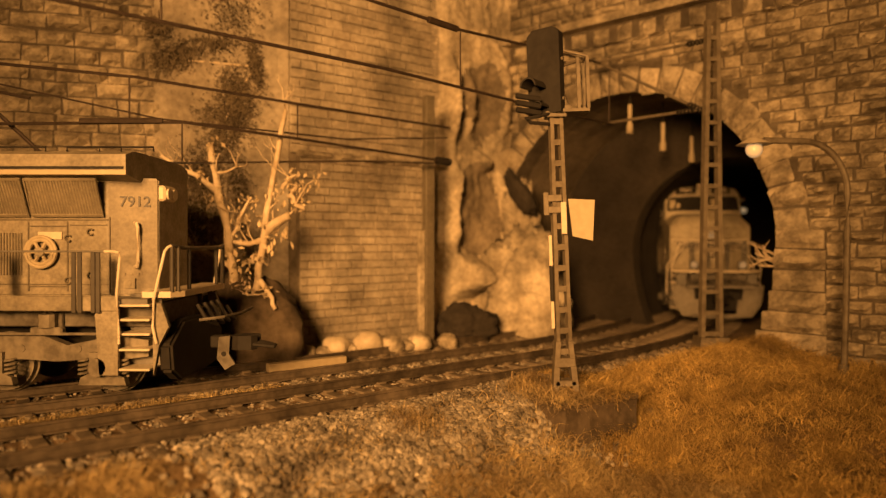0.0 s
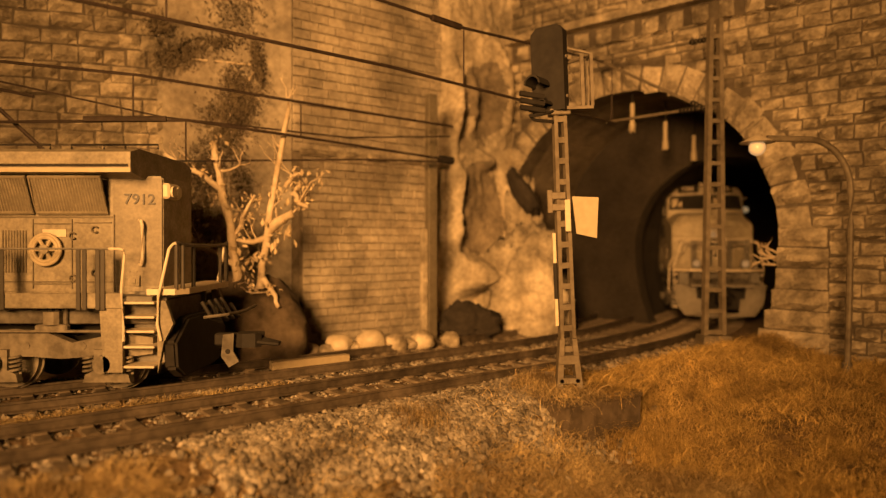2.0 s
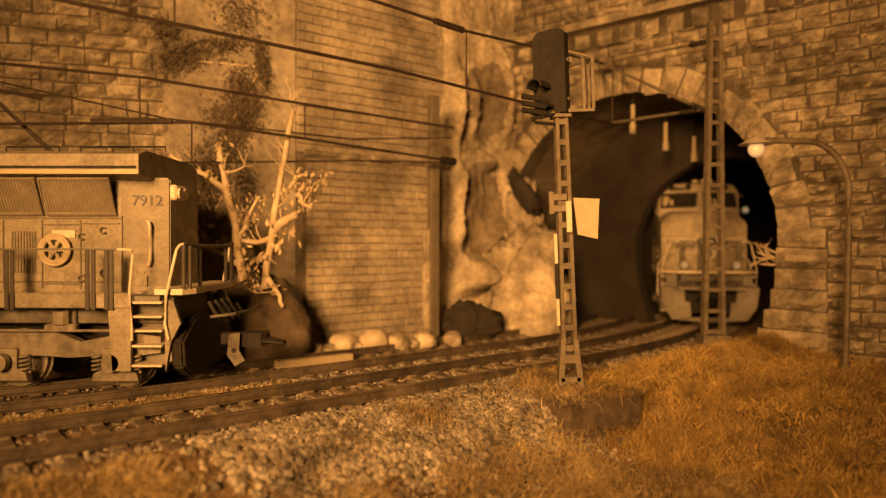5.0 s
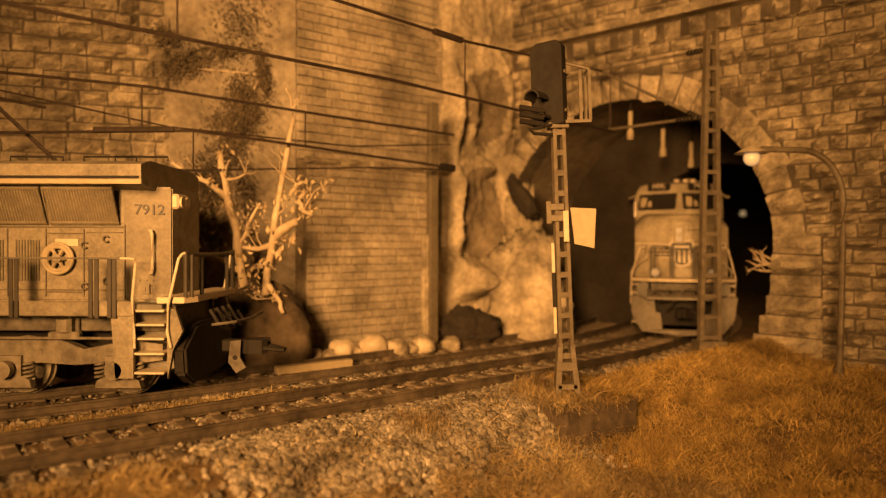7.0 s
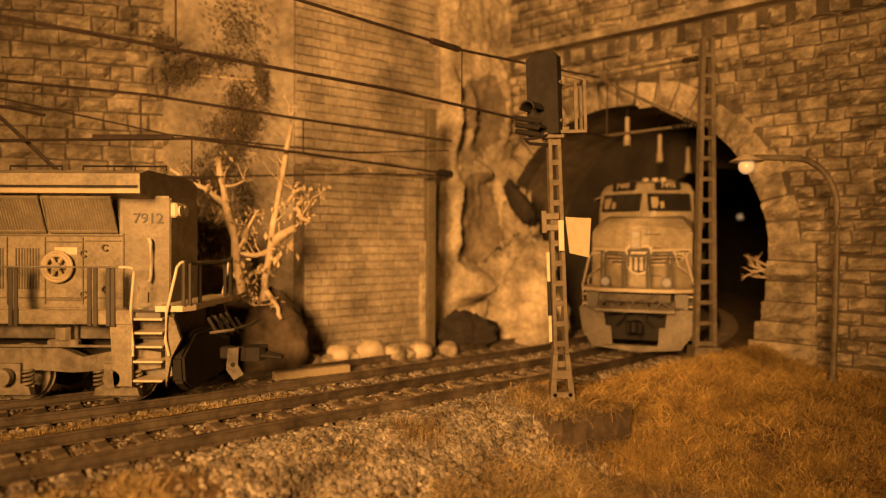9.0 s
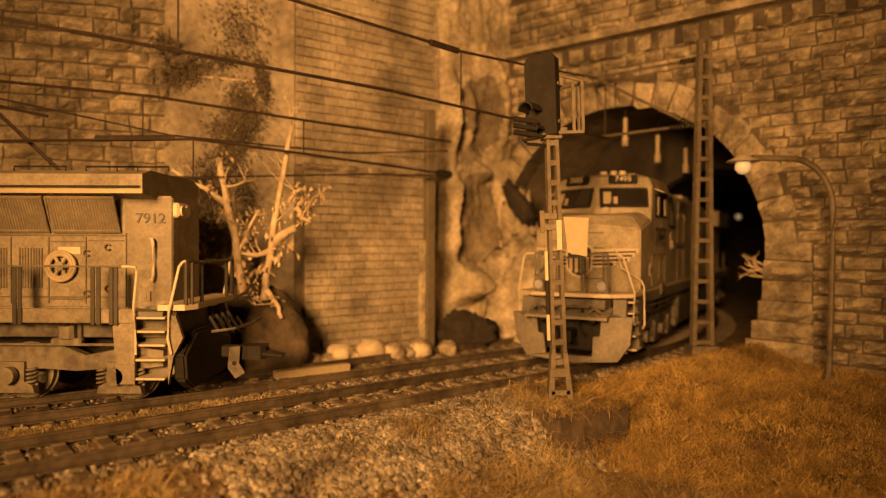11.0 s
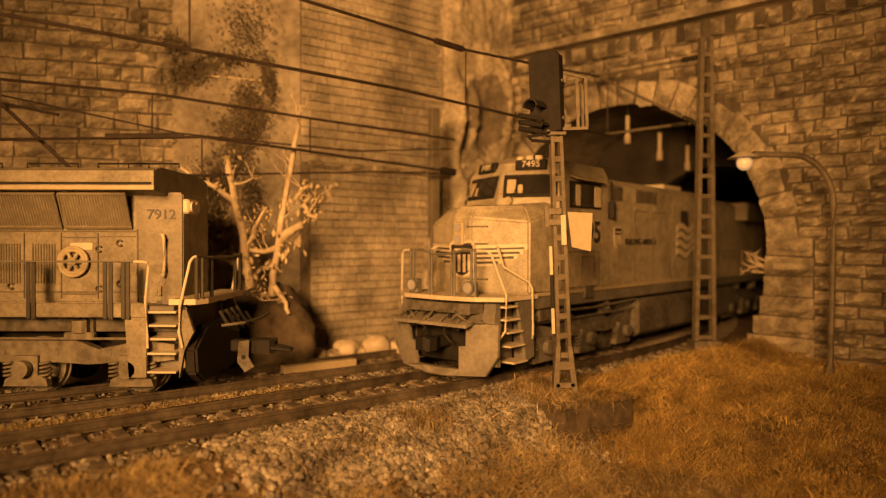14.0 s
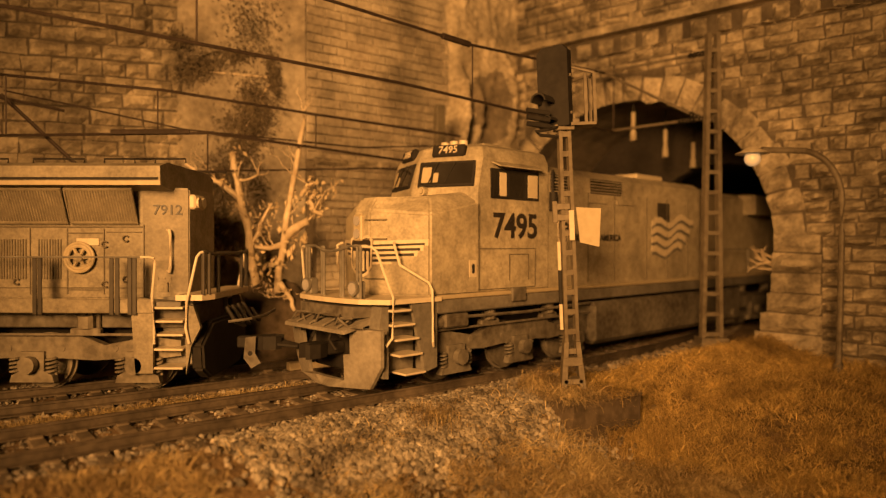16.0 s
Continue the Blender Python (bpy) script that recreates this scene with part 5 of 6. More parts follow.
    rod(bm, (0.1, -0.335, 0.62), (0.1, -0.31, 0.62), 0.05, 10)
    part("pin", bm, DARK, cp)
    bm = B()
    for k in range(3):
        rod(bm, (0.5, -0.15 + k * 0.12, 0.80 + 0.03 * k), (1.05, -0.1 + k * 0.06, 0.74), 0.045, 6)
    part("hose_bundle", bm, DARK, e)
    return e

# ---- line-side things ----


def lattice(parent, x, y, z0, z1, w0, w1, rot, depth=0.12, pitch=0.36, bar=0.06):
    """Two flat uprights with cross plates between: the mast's uprights and each rung."""
    m = Matrix.Translation((x, y, 0)) @ Matrix.Rotation(radians(rot), 4, "Z")
    for sd in (-1, 1):
        bm = B()
        q = [(sd * w0 / 2, z0), (sd * (w0 / 2 - bar), z0), (sd * (w1 / 2 - bar), z1), (sd * w1 / 2, z1)]
        prism(bm, q, -depth / 2, depth / 2, "y")
        bmesh.ops.transform(bm, matrix=m, verts=bm.verts)
        part("upright", bm, STEEL, parent)
    z = z0 + pitch * 0.5
    while z < z1:
        w = w0 + (w1 - w0) * (z - z0) / (z1 - z0)
        bm = B()
        box(bm, -w / 2 + bar * 0.5, w / 2 - bar * 0.5, -depth * 0.4, depth * 0.4, z - 0.055, z + 0.055)
        bmesh.ops.transform(bm, matrix=m, verts=bm.verts)
        part("rung", bm, STEEL, parent)
        z += pitch
    return m


def signal():
    sg = thing("railway_signal", "grey lattice post signal with black signal head", "signal")
    bx, by = 2.47, 12.35
    m = lattice(sg, 0, 0, 0.55, 5.3, 0.31, 0.25, 8, 0.16, 0.40, 0.07)
    for sd in (-1, 1):
        bm = B()
        prism(bm, [(sd * 0.16, 0.95), (sd * 0.27, -0.2), (sd * 0.15, -0.2), (sd * 0.07, 0.95)], -0.14, 0.14, "y")
        for z, r in ((0.15, 0.04), (0.4, 0.035)):
            rod(bm, (sd * 0.15, -0.145, z), (sd * 0.15, -0.15, z), r, 8)
        part("foot", bm, STEEL, sg, "flared foot with round holes")
    for z, h in ((0.55, 0.18), (0.15, 0.12), (5.28, 0.12)):
        bm = B()
        box(bm, -0.2, 0.2, -0.15, 0.15, z - h / 2, z + h / 2, 0.015)
        part("clamp", bm, STEEL, sg)
    for z in (3.62, 3.40):
        bm = B()
        box(bm, -0.22, 0.05, -0.13, -0.08, z, z + 0.13, 0.01)
        part("bracket", bm, STEEL, sg)
    bm = B()
    box(bm, -0.30, -0.20, -0.12, -0.06, 3.36, 3.80, 0.01)
    part("bracket", bm, STEEL, sg)
    # head: a thin black case turned towards the trains
    hm = Matrix.Translation((-0.16, -0.02, 0)) @ Matrix.Rotation(radians(-36), 4, "Z")
    bm = B()
    prism(bm, [(-0.34, 5.30), (0.34, 5.30), (0.34, 6.80), (0.22, 6.92), (-0.22, 6.92), (-0.34, 6.80)], -0.09, 0.09, "y")
    bmesh.ops.transform(bm, matrix=hm, verts=bm.verts)
    hd = part("signal_head", bm, DARK, sg, "black signal head with chamfered top")
    for z in (5.55, 6.3):
        bm = B()
        rod(bm, hm @ Vector((0.345, 0, z)), hm @ Vector((0.38, 0, z)), 0.035, 8)
        part("hinge", bm, STEEL, hd)
    for x, z, l in ((-0.12, 5.82, 0.42), (0.0, 5.45, 0.30), (-0.18, 5.34, 0.30)):
        bm = B()
        pts = []
        for k in range(9):
            a = math.pi * k / 8
            pts.append((0.17 * math.cos(a), 0.17 * math.sin(a)))
        inner = [(a * 0.8, b * 0.8) for a, b in pts[::-1]]
        f = 1.0 if z > 5.7 else 0.55
        prism(bm, [(x + a * f, z - 0.05 + b * f) for a, b in pts + inner], 0.09, 0.09 + l, "y")
        bmesh.ops.transform(bm, matrix=hm @ Matrix.Diagonal((1, -1, 1, 1)), verts=bm.verts)
        bmesh.ops.recalc_face_normals(bm, faces=bm.faces)
        part("visor", bm, DARK, hd)
    for k in range(3):
        bm = B()
        rod(bm, (-0.32, -0.25, 5.28 + 0.13 * k), (-0.78, -0.38, 5.34 + 0.13 * k), 0.055, 8)
        part("lamp_tube", bm, DARK, hd)
    bm = B()
    pipe(bm, [(-0.1, -0.1, 5.3), (-0.35, -0.25, 5.22), (-0.62, -0.3, 5.18), (-0.5, -0.2, 5.12), (-0.1, -0.05, 5.1)], 0.035, 6)
    part("cable", bm, DARK, hd)
    # maintenance cage
    bm = B()
    box(bm, 0.02, 0.62, -0.22, 0.25, 5.30, 5.36)
    box(bm, 0.02, 0.30, -0.16, 0.16, 5.36, 5.44, 0.01)
    cg = part("cage_floor", bm, STEEL, sg, "small maintenance platform")
    for x, y in ((0.60, -0.20), (0.60, 0.22), (0.42, -0.20)):
        bm = B()
        box(bm, x - 0.03, x + 0.03, y - 0.025, y + 0.025, 5.36, 6.32)
        part("cage_post", bm, STEEL, cg)
    bm = B()
    pipe(bm, [(0.05, -0.1, 6.52), (0.60, -0.20, 6.34), (0.60, 0.22, 6.34), (0.05, 0.1, 6.30), (0.05, 0.1, 6.2), (0.42, -0.2, 6.26)], 0.03, 6)
    part("cage_rail", bm, STEEL, cg)
    # cream board and the striped strip
    bm = B()
    prism(bm, [(0.16, 3.66), (0.66, 3.62), (0.60, 2.85), (0.22, 2.95)], -0.17, -0.13, "y")
    part("board", bm, PALE, sg, "blank cream board")
    bm = B()
    box(bm, 0.02, 0.12, -0.16, -0.10, 3.0, 3.6, 0.0)
    part("board_clip", bm, CREAM, sg)
    for z0, z1, mt in ((2.40, 2.98, CREAM), (1.72, 2.40, DARK), (1.20, 1.72, CREAM)):
        bm = B()
        box(bm, -0.23, -0.165, -0.12, -0.06, z0, z1, 0.008)
        part("strip", bm, mt, sg, "cream painted strip" if mt is CREAM else "black painted strip")
    sg.matrix_basis = at(bx, by, 0, 0, 0, -2.2)
    bm = B()
    box(bm, -0.95, 0.95, -0.48, 0.48, -1.2, 0.0, 0.05)
    bmesh.ops.subdivide_edges(bm, edges=bm.edges[:], cuts=5, use_grid_fill=True)
    for v in bm.verts:
        v.co += Vector((noise.noise(v.co * 2.3), noise.noise(v.co * 2.3 + Vector((5, 0, 0))), 0.6 * noise.noise(v.co * 2.7 + Vector((0, 9, 0))))) * 0.07
    for k in range(5):
        box(bm, -0.98 + 0.39 * k, -0.61 + 0.39 * k, -0.51, 0.51, -0.10, 0.03 + 0.02 * (k % 2), 0.03)
    ob = link_mesh("concrete_box", bm, CONCRETE)
    ob.matrix_basis = at(2.84, 12.33, -0.08, 31)
    tagged(ob, "dark weathered foundation block half buried in grass", "concrete block")


def mast():
    ms = thing("catenary_mast", "grey lattice catenary mast with insulated arms", "catenary mast")
    lattice(ms, 0, 0, 0.15, 8.75, 0.62, 0.36, 6, 0.2, 0.56, 0.11)
    bm = B()
    prism(bm, [(-0.45, -0.4), (0.45, -0.4), (0.36, 0.35), (-0.36, 0.35)], -0.3, 0.3, "y")
    part("footing", bm, STEEL, ms, "tapered footing")
    n = NRM
    def a(l, z):
        return n.x * l, n.y * l, z
    arms = (((0.05, 8.25), (3.9, 8.42)), ((0.1, 6.3), (3.7, 8.40)), ((0.35, 6.45), (3.5, 6.50)))
    for (l0, z0), (l1, z1) in arms:
        bm = B()
        rod(bm, a(l0, z0), a(l1, z1), 0.045, 8)
        arm = part("arm", bm, STEEL, ms, "thin tubular arm")
        bm = B()
        t0 = Vector(a(l0, z0))
        d = (Vector(a(l1, z1)) - t0).normalized()
        for k in range(5):
            rod(bm, t0 + d * (0.15 + 0.11 * k), t0 + d * (0.23 + 0.11 * k), 0.085, 10, 0.055)
        part("insulator", bm, DARK, arm, "dark ribbed insulator")
    bm = B()
    rod(bm, a(3.3, 8.5), a(3.3, 6.5), 0.02, 6)
    part("dropper", bm, WIRE, ms)
    ms.matrix_basis = at(7.22, 17.3, 0)


def street_lamp():
    sl = thing("street_lamp", "curved-arm street lamp glowing beside the portal", "street lamp")
    bm = B()
    pts = [(9.5, 15.2, -0.8), (9.55, 15.2, 1.5), (9.57, 15.2, 3.2), (9.57, 15.2, 3.9)] + [(8.55 + 1.02 * math.cos(k), 15.2, 4.0 + 1.22 * math.sin(k)) for k in np.linspace(0.05, math.pi / 2, 14)] + [(8.1, 15.2, 5.23), (7.6, 15.2, 5.24)]
    pipe(bm, pts, 0.075, 10)
    part("pole", bm, STEEL, sl, "slender curved grey pole")
    bm = B()
    rod(bm, (9.5, 15.2, -0.9), (9.5, 15.2, 0.0), 0.16, 12, 0.11)
    part("pole_foot", bm, STEEL, sl)
    bm = B()
    rod(bm, (7.38, 15.2, 5.14), (7.38, 15.2, 5.30), 0.40, 20, 0.10)
    part("shade", bm, CREAM, sl, "shallow conical shade")
    bm = B()
    bmesh.ops.create_uvsphere(bm, u_segments=16, v_segments=10, radius=0.19)
    bmesh.ops.translate(bm, vec=(7.38, 15.2, 5.02), verts=bm.verts)
    part("bulb", bm, BULB, sl, "glowing round bulb", True)


def tunnel_lamp():
    tl = thing("tunnel_lamp", "round glowing lamp on the tunnel wall", "lamp")
    bm = B()
    bmesh.ops.create_uvsphere(bm, u_segments=14, v_segments=8, radius=0.16)
    part("bulb", bm, BULB, tl, "glowing bulb", True)
    bm = B()
    rod(bm, (0, 0.05, 0), (0.0, 1.2, 0.0), 0.05, 8)
    part("bracket", bm, DARK, tl)
    tl.matrix_basis = at(15.5, 34.0, 4.57)


def wire(name, pts, r, label, drops=()):
    w = thing(name, label, "overhead wire")
    bm = B()
    fine = []
    for p, q in zip(pts, pts[1:]):
        for k in range(6):
            fine.append(Vector(p).lerp(Vector(q), k / 6))
    fine.append(Vector(pts[-1]))
    pipe(bm, fine, r, 6)
    part("strand", bm, WIRE, w)
    for a, b in drops:
        bm = B()
        rod(bm, a, b, 0.018, 6)
        part("dropper", bm, WIRE, w)
    return w


def wires():
    def nt(s, z, off=0.0):
        x, y, _ = near_track(s, off)
        return x, y, z
    low = [nt(-9, 6.35), nt(-5, 6.42), nt(2, 6.38), nt(6.4, 6.2), nt(11.2, 6.45, 1.2)]
    up = [nt(-9, 8.5), nt(-3, 7.9), nt(0.1, 7.76), nt(4, 7.58), nt(6.5, 7.65), nt(11.2, 8.4, 1.6)]
    wire("overhead_wire", low, 0.034, "dark overhead contact wire above the near track")
    w = wire("overhead_wire", up, 0.032, "dark overhead carrier wire above the near track", [(nt(4.0, 7.58), nt(4.0, 6.30)), (nt(-2.4, 7.85), nt(-2.4, 6.42))])
    bm = B()
    p, q = Vector(nt(3.1, 7.62)), Vector(nt(3.9, 7.58))
    rod(bm, p, q, 0.075, 8)
    part("wire_clamp", bm, WIRE, w)
    c = [(-16, 13.2, 7.3), (-10.23, 13.81, 6.74), (-6.76, 14.41, 6.52), (-3.49, 16.01, 6.26), (0.28, 18.81, 6.15)]
    d = [(-16, 13.2, 5.3), (-10.23, 13.81, 5.36), (-5.77, 14.61, 5.55), (-3.49, 16.01, 5.40), (0.24, 18.81, 5.18)]
    wire("overhead_wire", c, 0.036, "dark overhead carrier wire above the far track", [((-6.9, 14.4, 6.53), (-6.9, 14.4, 5.52)), ((-3.5, 16.0, 6.26), (-3.5, 16.0, 5.4)), ((-10.1, 13.82, 6.74), (-10.1, 13.82, 5.36))])
    w = wire("overhead_wire", d, 0.036, "dark overhead contact wire above the far track", [((-5.8, 14.6, 5.55), (-5.8, 14.6, 4.6))])
    bm = B()
    rod(bm, (-7.9, 14.2, 5.50), (-6.2, 14.5, 5.56), 0.07, 8)
    part("wire_clamp", bm, WIRE, w)
    bm = B()
    rod(bm, (-0.1, 18.6, 5.20), (0.28, 18.85, 5.17), 0.11, 8)
    part("insulator", bm, DARK, w)
    wire("overhead_wire", [(-16, 14.6, 4.8), (-6.0, 15.6, 4.75), (-2.0, 17.6, 5.05), (0.2, 19.0, 5.15)], 0.026, "thin dark feeder wire in front of the wall")
    wire("overhead_wire", [(-10.2, 13.9, 6.4), (-6.5, 15.0, 5.7), (-2.5, 17.0, 5.55), (0.2, 19.0, 5.9)], 0.022, "thin dark guy wire in front of the wall")
    # arm over the standing engine
    arm = thing("cantilever", "thin slanting catenary arm above the standing engine", "catenary arm")
    bm = B()
    rod(bm, (-10.4, 14.1, 6.35), (-8.6, 14.3, 4.6), 0.045, 8)
    rod(bm, (-12.0, 14.0, 6.6), (-9.0, 14.2, 6.0), 0.035, 8)
    part("tube", bm, WIRE, arm)
    # far post
    ps = thing("wooden_post", "dark slim post in front of the block wall", "post")
    bm = B()
    box(bm, -0.15, 0.15, -0.12, 0.12, -0.4, 7.2, 0.02)
    part("post", bm, EDGE, ps)
    bm = B()
    box(bm, -0.36, -0.16, -0.08, 0.06, -0.4, 3.2, 0.02)
    part("side_board", bm, ROCK, ps, "pale board beside the post")
    ps.matrix_basis = at(-0.36, 19.35, 0, 35)
    for x, y, z0, z1 in ((6.08, 21.05, 7.3, 6.36), (7.47, 22.05, 6.9, 5.95), (8.80, 23.05, 6.6, 5.70)):
        hg = thing("wire_hanger", "short pale wire hanger under the tunnel roof", "hanger", group="tunnel hangers")
        bm = B()
        rod(bm, (x, y, 7.75), (x, y, z0), 0.03, 6)
        part("stem", bm, DARK, hg)
        bm = B()
        rod(bm, (x, y, z0), (x, y, z1), 0.075, 8)
        rod(bm, (x, y, z1 + 0.3), (x, y, z1), 0.11, 8)
        part("insulator", bm, PALE, hg)


def branchy(bm, p, d, r, l, depth, rng, tips):
    """A limb that forks; tips collects its ends."""
    pts = [p]
    for k in range(4):
        d = (d + Vector((rng.uniform(-0.22, 0.22), rng.uniform(-0.22, 0.22), rng.uniform(-0.05, 0.18)))).normalized()
        pts.append(pts[-1] + d * l / 4)
    seg = 7 if depth > 1 else 5
    rings = []
    for i, q in enumerate(pts):
        rr = r * (1 - (0.11 if depth else 0.22) * i)
        dd = (pts[min(i + 1, 4)] - pts[max(i - 1, 0)]).normalized().to_track_quat("Z", "Y")
        rings.append([bm.verts.new(q + dd @ Vector((rr * math.cos(k * math.tau / seg), rr * math.sin(k * math.tau / seg), 0))) for k in range(seg)])
    for a, b in zip(rings, rings[1:]):
        for k in range(seg):
            bm.faces.new((a[k], a[(k + 1) % seg], b[(k + 1) % seg], b[k]))
    tips.append((pts[-1], d))
    if depth > 0:
        for k in range(rng.choice((2, 3, 3))):
            i = rng.choice((2, 3, 4))
            nd = (d + Vector((rng.uniform(-1, 1), rng.uniform(-0.9, 0.9), rng.uniform(-0.4, 0.7)))).normalized()
            branchy(bm, pts[i], nd, r * rng.uniform(0.38, 0.58), l * rng.uniform(0.42, 0.66), depth - 1, rng, tips)


def leaves(points, n, spread, size, rng):
    items = []
    face = [(0, 1, 2, 3)]
    for c in points:
        for _ in range(n):
            p = np.array([rng.gauss(c[0], spread), rng.gauss(c[1], spread * 0.7), rng.gauss(c[2], spread * 0.8)])
            q = np.array(Euler((rng.uniform(0, 6.3), rng.uniform(0, 6.3), rng.uniform(0, 6.3))).to_matrix())
            s = size * rng.uniform(0.6, 1.4)
            v = np.array([(-s, 0, 0), (0, -s * 0.45, s * 0.1), (s, 0, 0), (0, s * 0.45, s * 0.1)]) @ q.T + p
            items.append((v, face))
    return items


def tree():
    rng = random.Random(21)
    tr = thing("tree", "bare pale-limbed tree with sparse dry leaves on a mound", "tree")
    tips = []

    def limb(pts, r0, r1, twigs):
        """A tapered limb through pts, with forking twigs along it."""
        bm = B()
        fine = []
        for p, q in zip(pts, pts[1:]):
            for k in range(3):
                c = Vector(p).lerp(Vector(q), k / 3)
                fine.append(c + Vector((rng.uniform(-0.03, 0.03), rng.uniform(-0.03, 0.03), 0)) * (1 if fine else 0))
        fine.append(Vector(pts[-1]))
        rings = []
        for i, c in enumerate(fine):
            r = (r0 + (r1 - r0) * i / (len(fine) - 1)) * rng.uniform(0.9, 1.12)
            d = (fine[min(i + 1, len(fine) - 1)] - fine[max(i - 1, 0)]).normalized().to_track_quat("Z", "Y")
            rings.append([bm.verts.new(c + d @ Vector((r * math.cos(k * math.tau / 8), r * math.sin(k * math.tau / 8), 0))) for k in range(8)])
        for a, b in zip(rings, rings[1:]):
            for k in range(8):
                bm.faces.new((a[k], a[(k + 1) % 8], b[(k + 1) % 8], b[k]))
        bm.faces.new(rings[-1])
        for _ in range(twigs):
            c = rng.choice(fine[len(fine) // 3:])
            branchy(bm, c, Vector((rng.uniform(-1, 1), rng.uniform(-0.7, 0.5), rng.uniform(-0.2, 0.9))).normalized(), r1 * rng.uniform(0.3, 0.5), rng.uniform(0.4, 0.9), 2, rng, tips)
        part("limb", bm, BARK, tr, "pale bark limb", True)
    limb([(-5.0, 16.0, 1.5), (-5.09, 16.0, 2.0), (-5.23, 16.0, 3.2), (-5.51, 16.0, 4.2), (-5.65, 16.0, 5.3)], 0.13, 0.08, 3)
    limb([(-4.62, 16.0, 1.3), (-4.52, 16.0, 1.8), (-4.31, 16.0, 3.07), (-4.1, 16.0, 4.62), (-3.82, 16.1, 6.1)], 0.12, 0.06, 3)
    limb([(-5.5, 16.0, 4.1), (-5.9, 15.95, 4.45), (-6.3, 15.9, 4.62), (-6.85, 15.9, 4.97)], 0.08, 0.035, 3)
    limb([(-5.15, 16.0, 2.9), (-4.9, 15.9, 3.4), (-4.6, 15.85, 3.95)], 0.06, 0.03, 2)
    limb([(-5.12, 16.0, 2.2), (-5.5, 15.9, 2.5), (-5.9, 15.85, 2.65), (-6.1, 15.85, 2.6)], 0.07, 0.04, 3)
    limb([(-4.35, 16.0, 2.9), (-4.7, 15.9, 2.8), (-5.05, 15.85, 2.85)], 0.08, 0.05, 2)
    limb([(-4.28, 16.0, 3.1), (-4.05, 15.9, 3.3), (-3.66, 15.85, 3.5)], 0.13, 0.10, 2)
    limb([(-3.5, 15.9, 4.25), (-3.62, 15.85, 4.0), (-3.5, 15.85, 3.75), (-3.3, 15.9, 3.65)], 0.07, 0.06, 1)
    limb([(-3.85, 15.9, 4.15), (-3.7, 15.9, 4.4), (-3.55, 15.9, 4.5)], 0.06, 0.04, 2)
    limb([(-4.40, 15.9, 1.9), (-4.15, 15.85, 1.6), (-4.0, 15.8, 1.2)], 0.08, 0.05, 2)
    low = [t[0] for t in tips if t[0].z < 4.6]
    pick = [low[i] for i in range(0, len(low), 2)]
    items = leaves([(p.x, p.y, p.z) for p in pick[::2]], 5, 0.14, 0.07, rng) + leaves([(-4.0, 15.9, 3.2), (-3.8, 15.9, 2.95), (-4.3, 15.9, 2.6), (-4.7, 15.8, 2.35), (-3.65, 15.9, 3.7), (-4.1, 15.9, 2.85), (-5.2, 15.8, 2.6)], 14, 0.17, 0.10, rng) + leaves([(-3.5, 15.9, 4.2), (-3.4, 15.9, 3.8), (-3.6, 15.85, 4.45), (-4.6, 15.9, 3.9), (-5.9, 15.9, 4.5), (-6.4, 15.9, 4.75), (-5.6, 15.9, 5.2), (-5.9, 15.85, 2.7), (-4.9, 15.9, 2.9), (-4.2, 15.9, 1.7)], 16, 0.13, 0.08, rng)
    vs, fs, k = [], [], 0
    for v, f in items:
        vs.append(v)
        fs += [tuple(i + k for i in q) for q in f]
        k += 4
    me = bpy.data.meshes.new("crown")
    me.from_pydata((np.concatenate(vs) * S).tolist(), [], fs)
    me.materials.append(LEAF)
    ob = new("crown", me)
    ob.parent = tr
    tagged(ob, "sparse dry tan leaves")
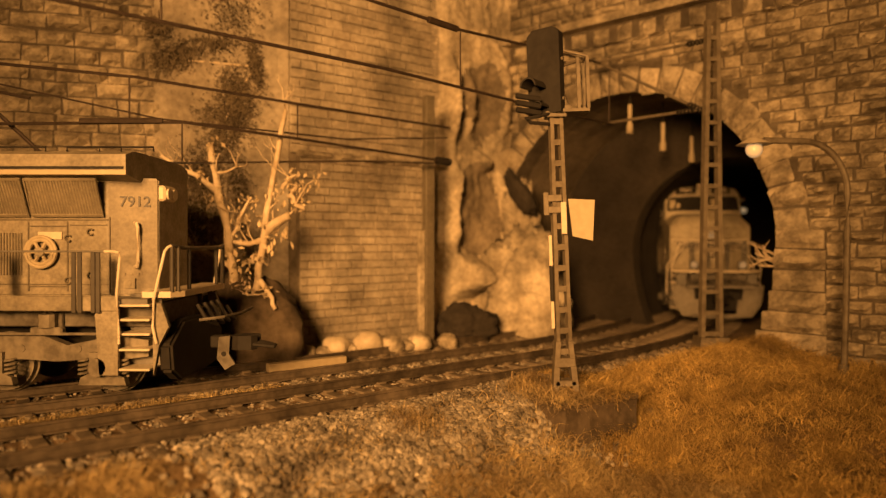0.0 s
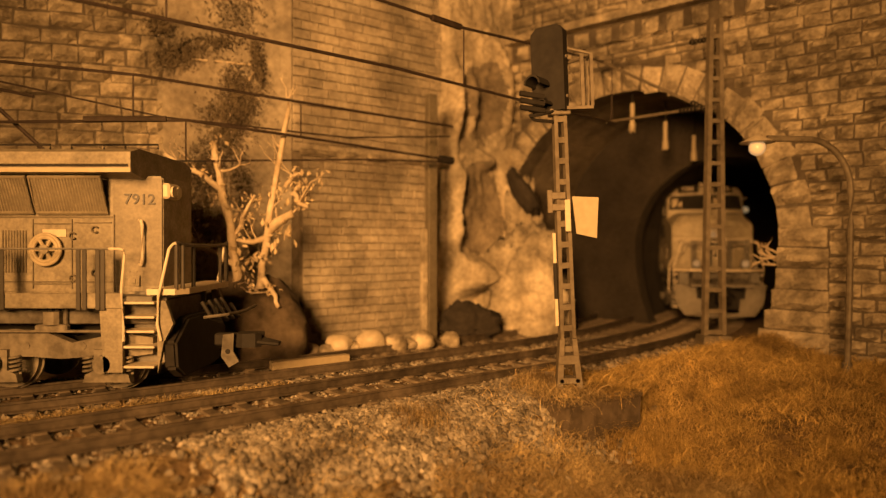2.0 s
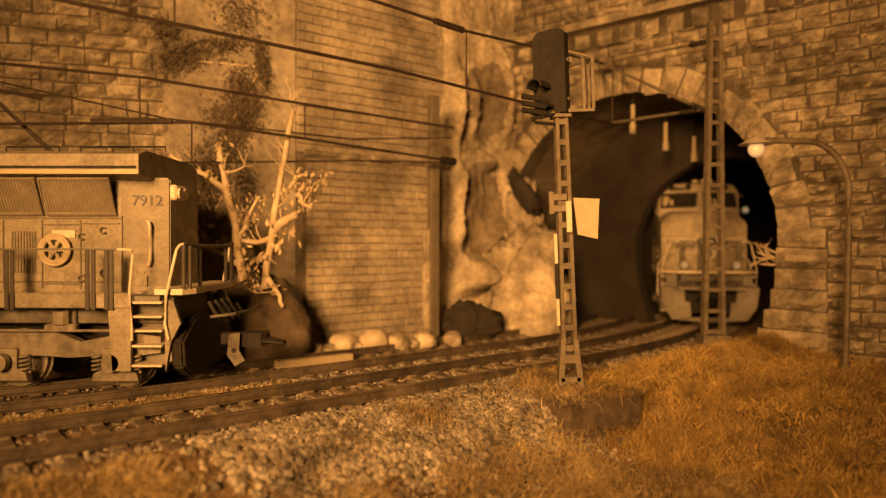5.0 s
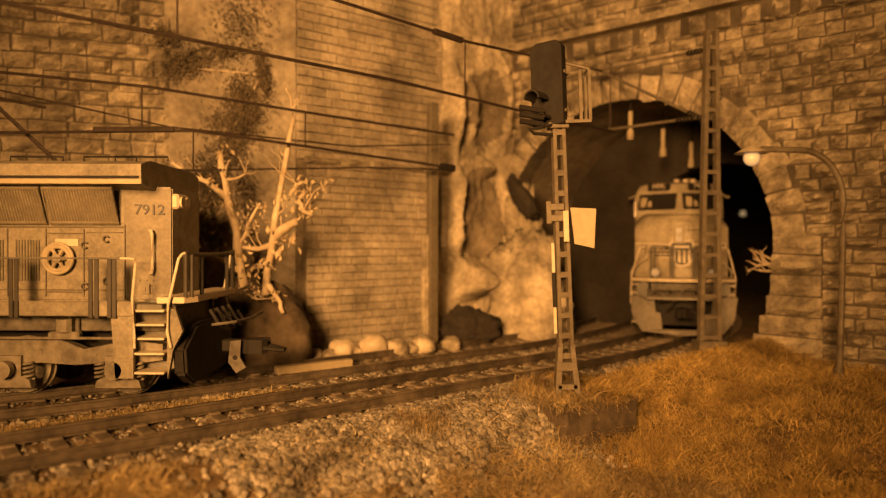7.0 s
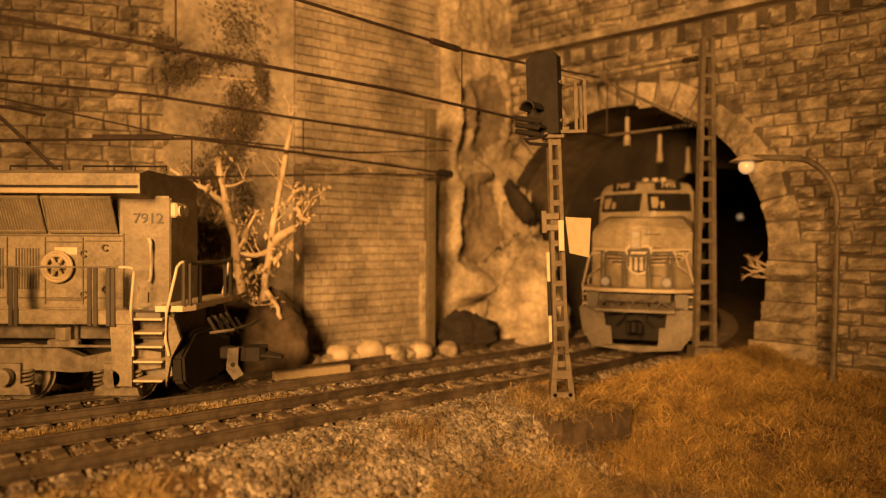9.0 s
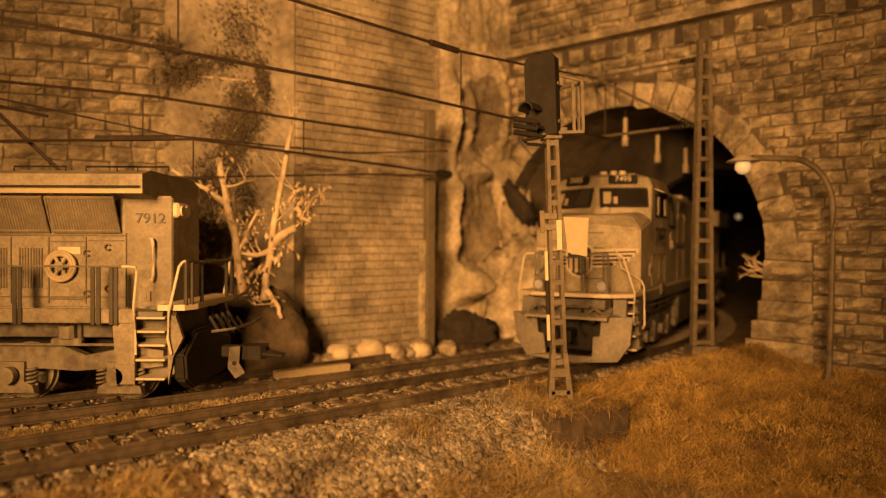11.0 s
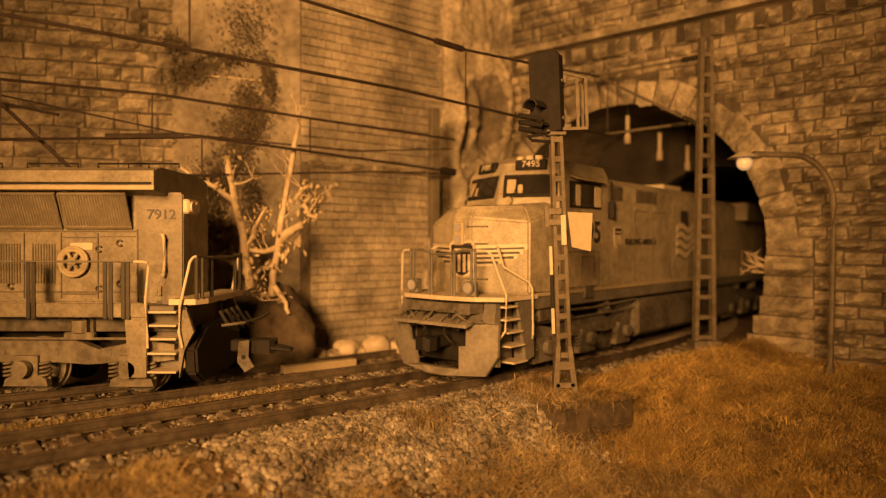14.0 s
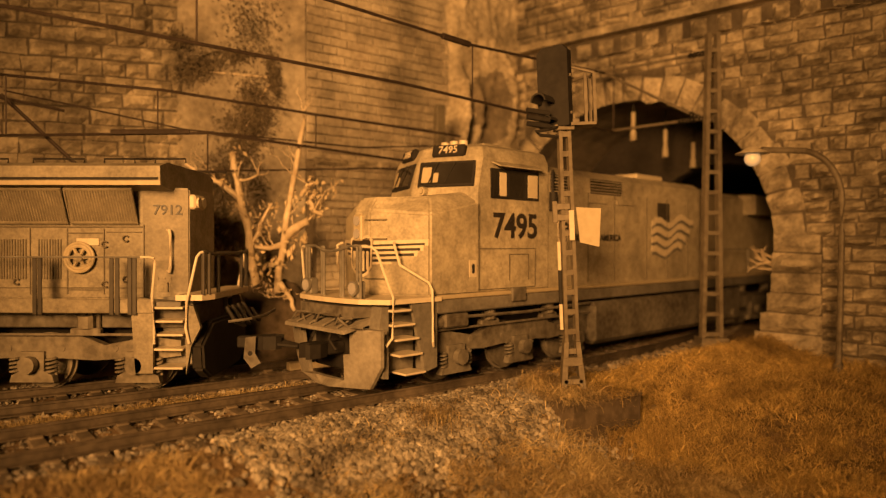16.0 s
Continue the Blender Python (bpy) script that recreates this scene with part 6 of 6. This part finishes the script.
def rocks():
    lump("boulder_mound", (-4.75, 16.4, 0.3), (1.3, 0.85, 1.75), CONCRETE, 3, "dark brown earth mound under the tree", "earth mound", 0.25, 4)
    for i, (x, y, z, r) in enumerate(((-2.77, 17.45, 0.05, 0.34), (-1.98, 17.85, 0.08, 0.44), (-1.30, 18.05, 0.0, 0.33), (-0.6, 18.5, 0.0, 0.36), (-3.5, 17.05, -0.08, 0.26), (-2.4, 17.7, -0.1, 0.24), (-3.1, 17.2, -0.1, 0.22), (0.2, 19.0, -0.05, 0.3), (-0.9, 18.3, -0.1, 0.24))):
        ob = lump("boulder", (x, y, z), (r, r * 0.9, r * 0.8), CREAM if i in (0, 1) else ROCK, i + 4, "pale rounded boulder at the foot of the wall", "boulder", 0.22, 3)
        tagged(ob, group="boulders along the wall")
    for i, (c, sz, rough) in enumerate((((2.75, 22.0, 0.9), (1.35, 0.9, 2.3), 0.5), ((2.75, 22.7, 2.9), (0.6, 0.5, 1.9), 0.5))):
        lump("rock_face", c, sz, ROCK, i + 11, "pale craggy plaster rock beside the tunnel", "rock", rough, 4, freq=1.3)
    # Added near-black lumps: painted shade for a hollow, and a dark mark.
    lump("dark_lump", (0.75, 20.1, 0.25), (0.8, 0.35, 0.65), SHADE_BLACK, 31, "dark lump in place of the shaded hollow at the rock foot", "rock", 0.5, 4)
    ob = lump("dark_lump", (2.66, 22.0, 4.55), (0.28, 0.4, 0.85), SHADE_BLACK, 37, "near-black lump hanging beside the tunnel mouth", "rock", 0.35, 4)
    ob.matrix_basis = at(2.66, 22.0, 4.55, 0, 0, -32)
    bm = B()
    box(bm, -1.0, 1.0, -0.12, 0.12, -0.30, -0.10, 0.02)
    ob = link_mesh("plank", bm, PALE)
    ob.matrix_basis = at(-3.2, 15.75, 0.08, 34)
    tagged(ob, "pale wooden plank lying beside the far track", "plank")
    # dry twig in the tunnel mouth
    tw = thing("dry_bush", "pale dry twigs growing from the tunnel jamb", "bush")
    rng = random.Random(2)
    bm = B()
    for k in range(6):
        branchy(bm, Vector((9.50, 18.35, 2.2 + 0.06 * k)), Vector((rng.uniform(-1.0, -0.4), rng.uniform(-0.2, 0.5), rng.uniform(-0.2, 0.9))).normalized(), 0.045, 0.5, 2, rng, [])
    part("twig", bm, BARK, tw)


def room():
    """The board that carries the layout."""
    def slab(name, x0, x1, y0, y1, z0, z1, label):
        bm = B()
        bmesh.ops.create_cube(bm, size=1)
        for v in bm.verts:
            v.co = Vector(((x0 + x1) / 2 + v.co.x * (x1 - x0), (y0 + y1) / 2 + v.co.y * (y1 - y0), (z0 + z1) / 2 + v.co.z * (z1 - z0))) / S
        return tagged(link_mesh(name, bm, ROOM), label, name.split("_")[0], kind="structure")
    slab("floor", -0.5, 0.5, -0.42, 0.62, -0.06, -0.05, "plain base board under the layout")


room()
portal = portal_wall()
tunnel()
wall_a, place_a, len_a = back_wall(1, BACK[0], BACK[1], 12.6)
wall_b, place_b, len_b = back_wall(2, BACK[1], BACK[2], 12.6)
brick_panel(place_b, 0.15, 4.9, -0.5, 5.25)
track(bent_near, -14, 30, "dark model railway track with bolted sleepers", True)
track(bent_far, -26, 30, "dark model railway track beneath the standing engine", False)
standing = engine_rear()
standing.matrix_basis = at(-4.32, 13.02, 0, 0)
train = engine_front()
signal()
mast()
street_lamp()
tunnel_lamp()
wires()
tree()
rocks()
gravel()
grass()
portal_stones(portal)
back_stones(wall_a, place_a, 13.1, -0.6, 12.4, 6.0, 31)
courses(wall_b, place_b, 0.0, 5.3, 5.4, 12.6, 0.27, 0.02, random.Random(33))
rock_sheet("plaster_rock", place_a, 12.9, 16.43, -0.6, 12.5, lambda u, z: 0.0, BLOCK, "smooth plaster rock between the stone walls", tail=1.3)
rock_sheet("crag", place_b, 5.05, 8.75, -0.6, 12.5, crag_shape, [ROCK, PLASTER], "pale craggy plaster rock beside the tunnel", 0.085, crag_patch)
# Soft shadow on the plaster wall, laid out spot by spot.
wall_shadow(place_a, [(14.6, 5.9, 0.5, 0.7, 10, 3000), (15.0, 6.8, 0.45, 0.8, 12, 3200), (15.5, 7.7, 0.2, 0.7, 8, 1100), (13.4, 7.75, 0.5, 0.36, 10, 1700), (14.2, 8.15, 0.85, 0.24, 14, 1700), (12.95, 8.55, 0.45, 0.25, -20, 700),
                  (14.9, 9.3, 0.8, 1.0, 0, 900), (14.1, 4.6, 0.6, 0.8, 0, 2200), (13.8, 3.2, 0.7, 0.9, 0, 2600), (14.9, 4.4, 0.5, 0.6, 0, 800)])


def motions():
    walk(train, [(t, at(x, y, 0, 180 + h)) for t, x, y, h in TRAIN])


TRAIN = [
    (0.0, 10.10, 23.88, 80.2), (1.5, 10.08, 23.82, 80.1), (3.5, 9.80, 23.33, 79.4), (7.0, 7.50, 20.11, 73.8), (9.0, 5.51, 17.97, 68.0),
    (11.5, 2.75, 15.60, 59.0), (12.5, 1.58, 14.70, 55.0), (14.5, -0.72, 13.35, 47.7), (16.0, -2.50, 12.15, 43.5),
]
motions()
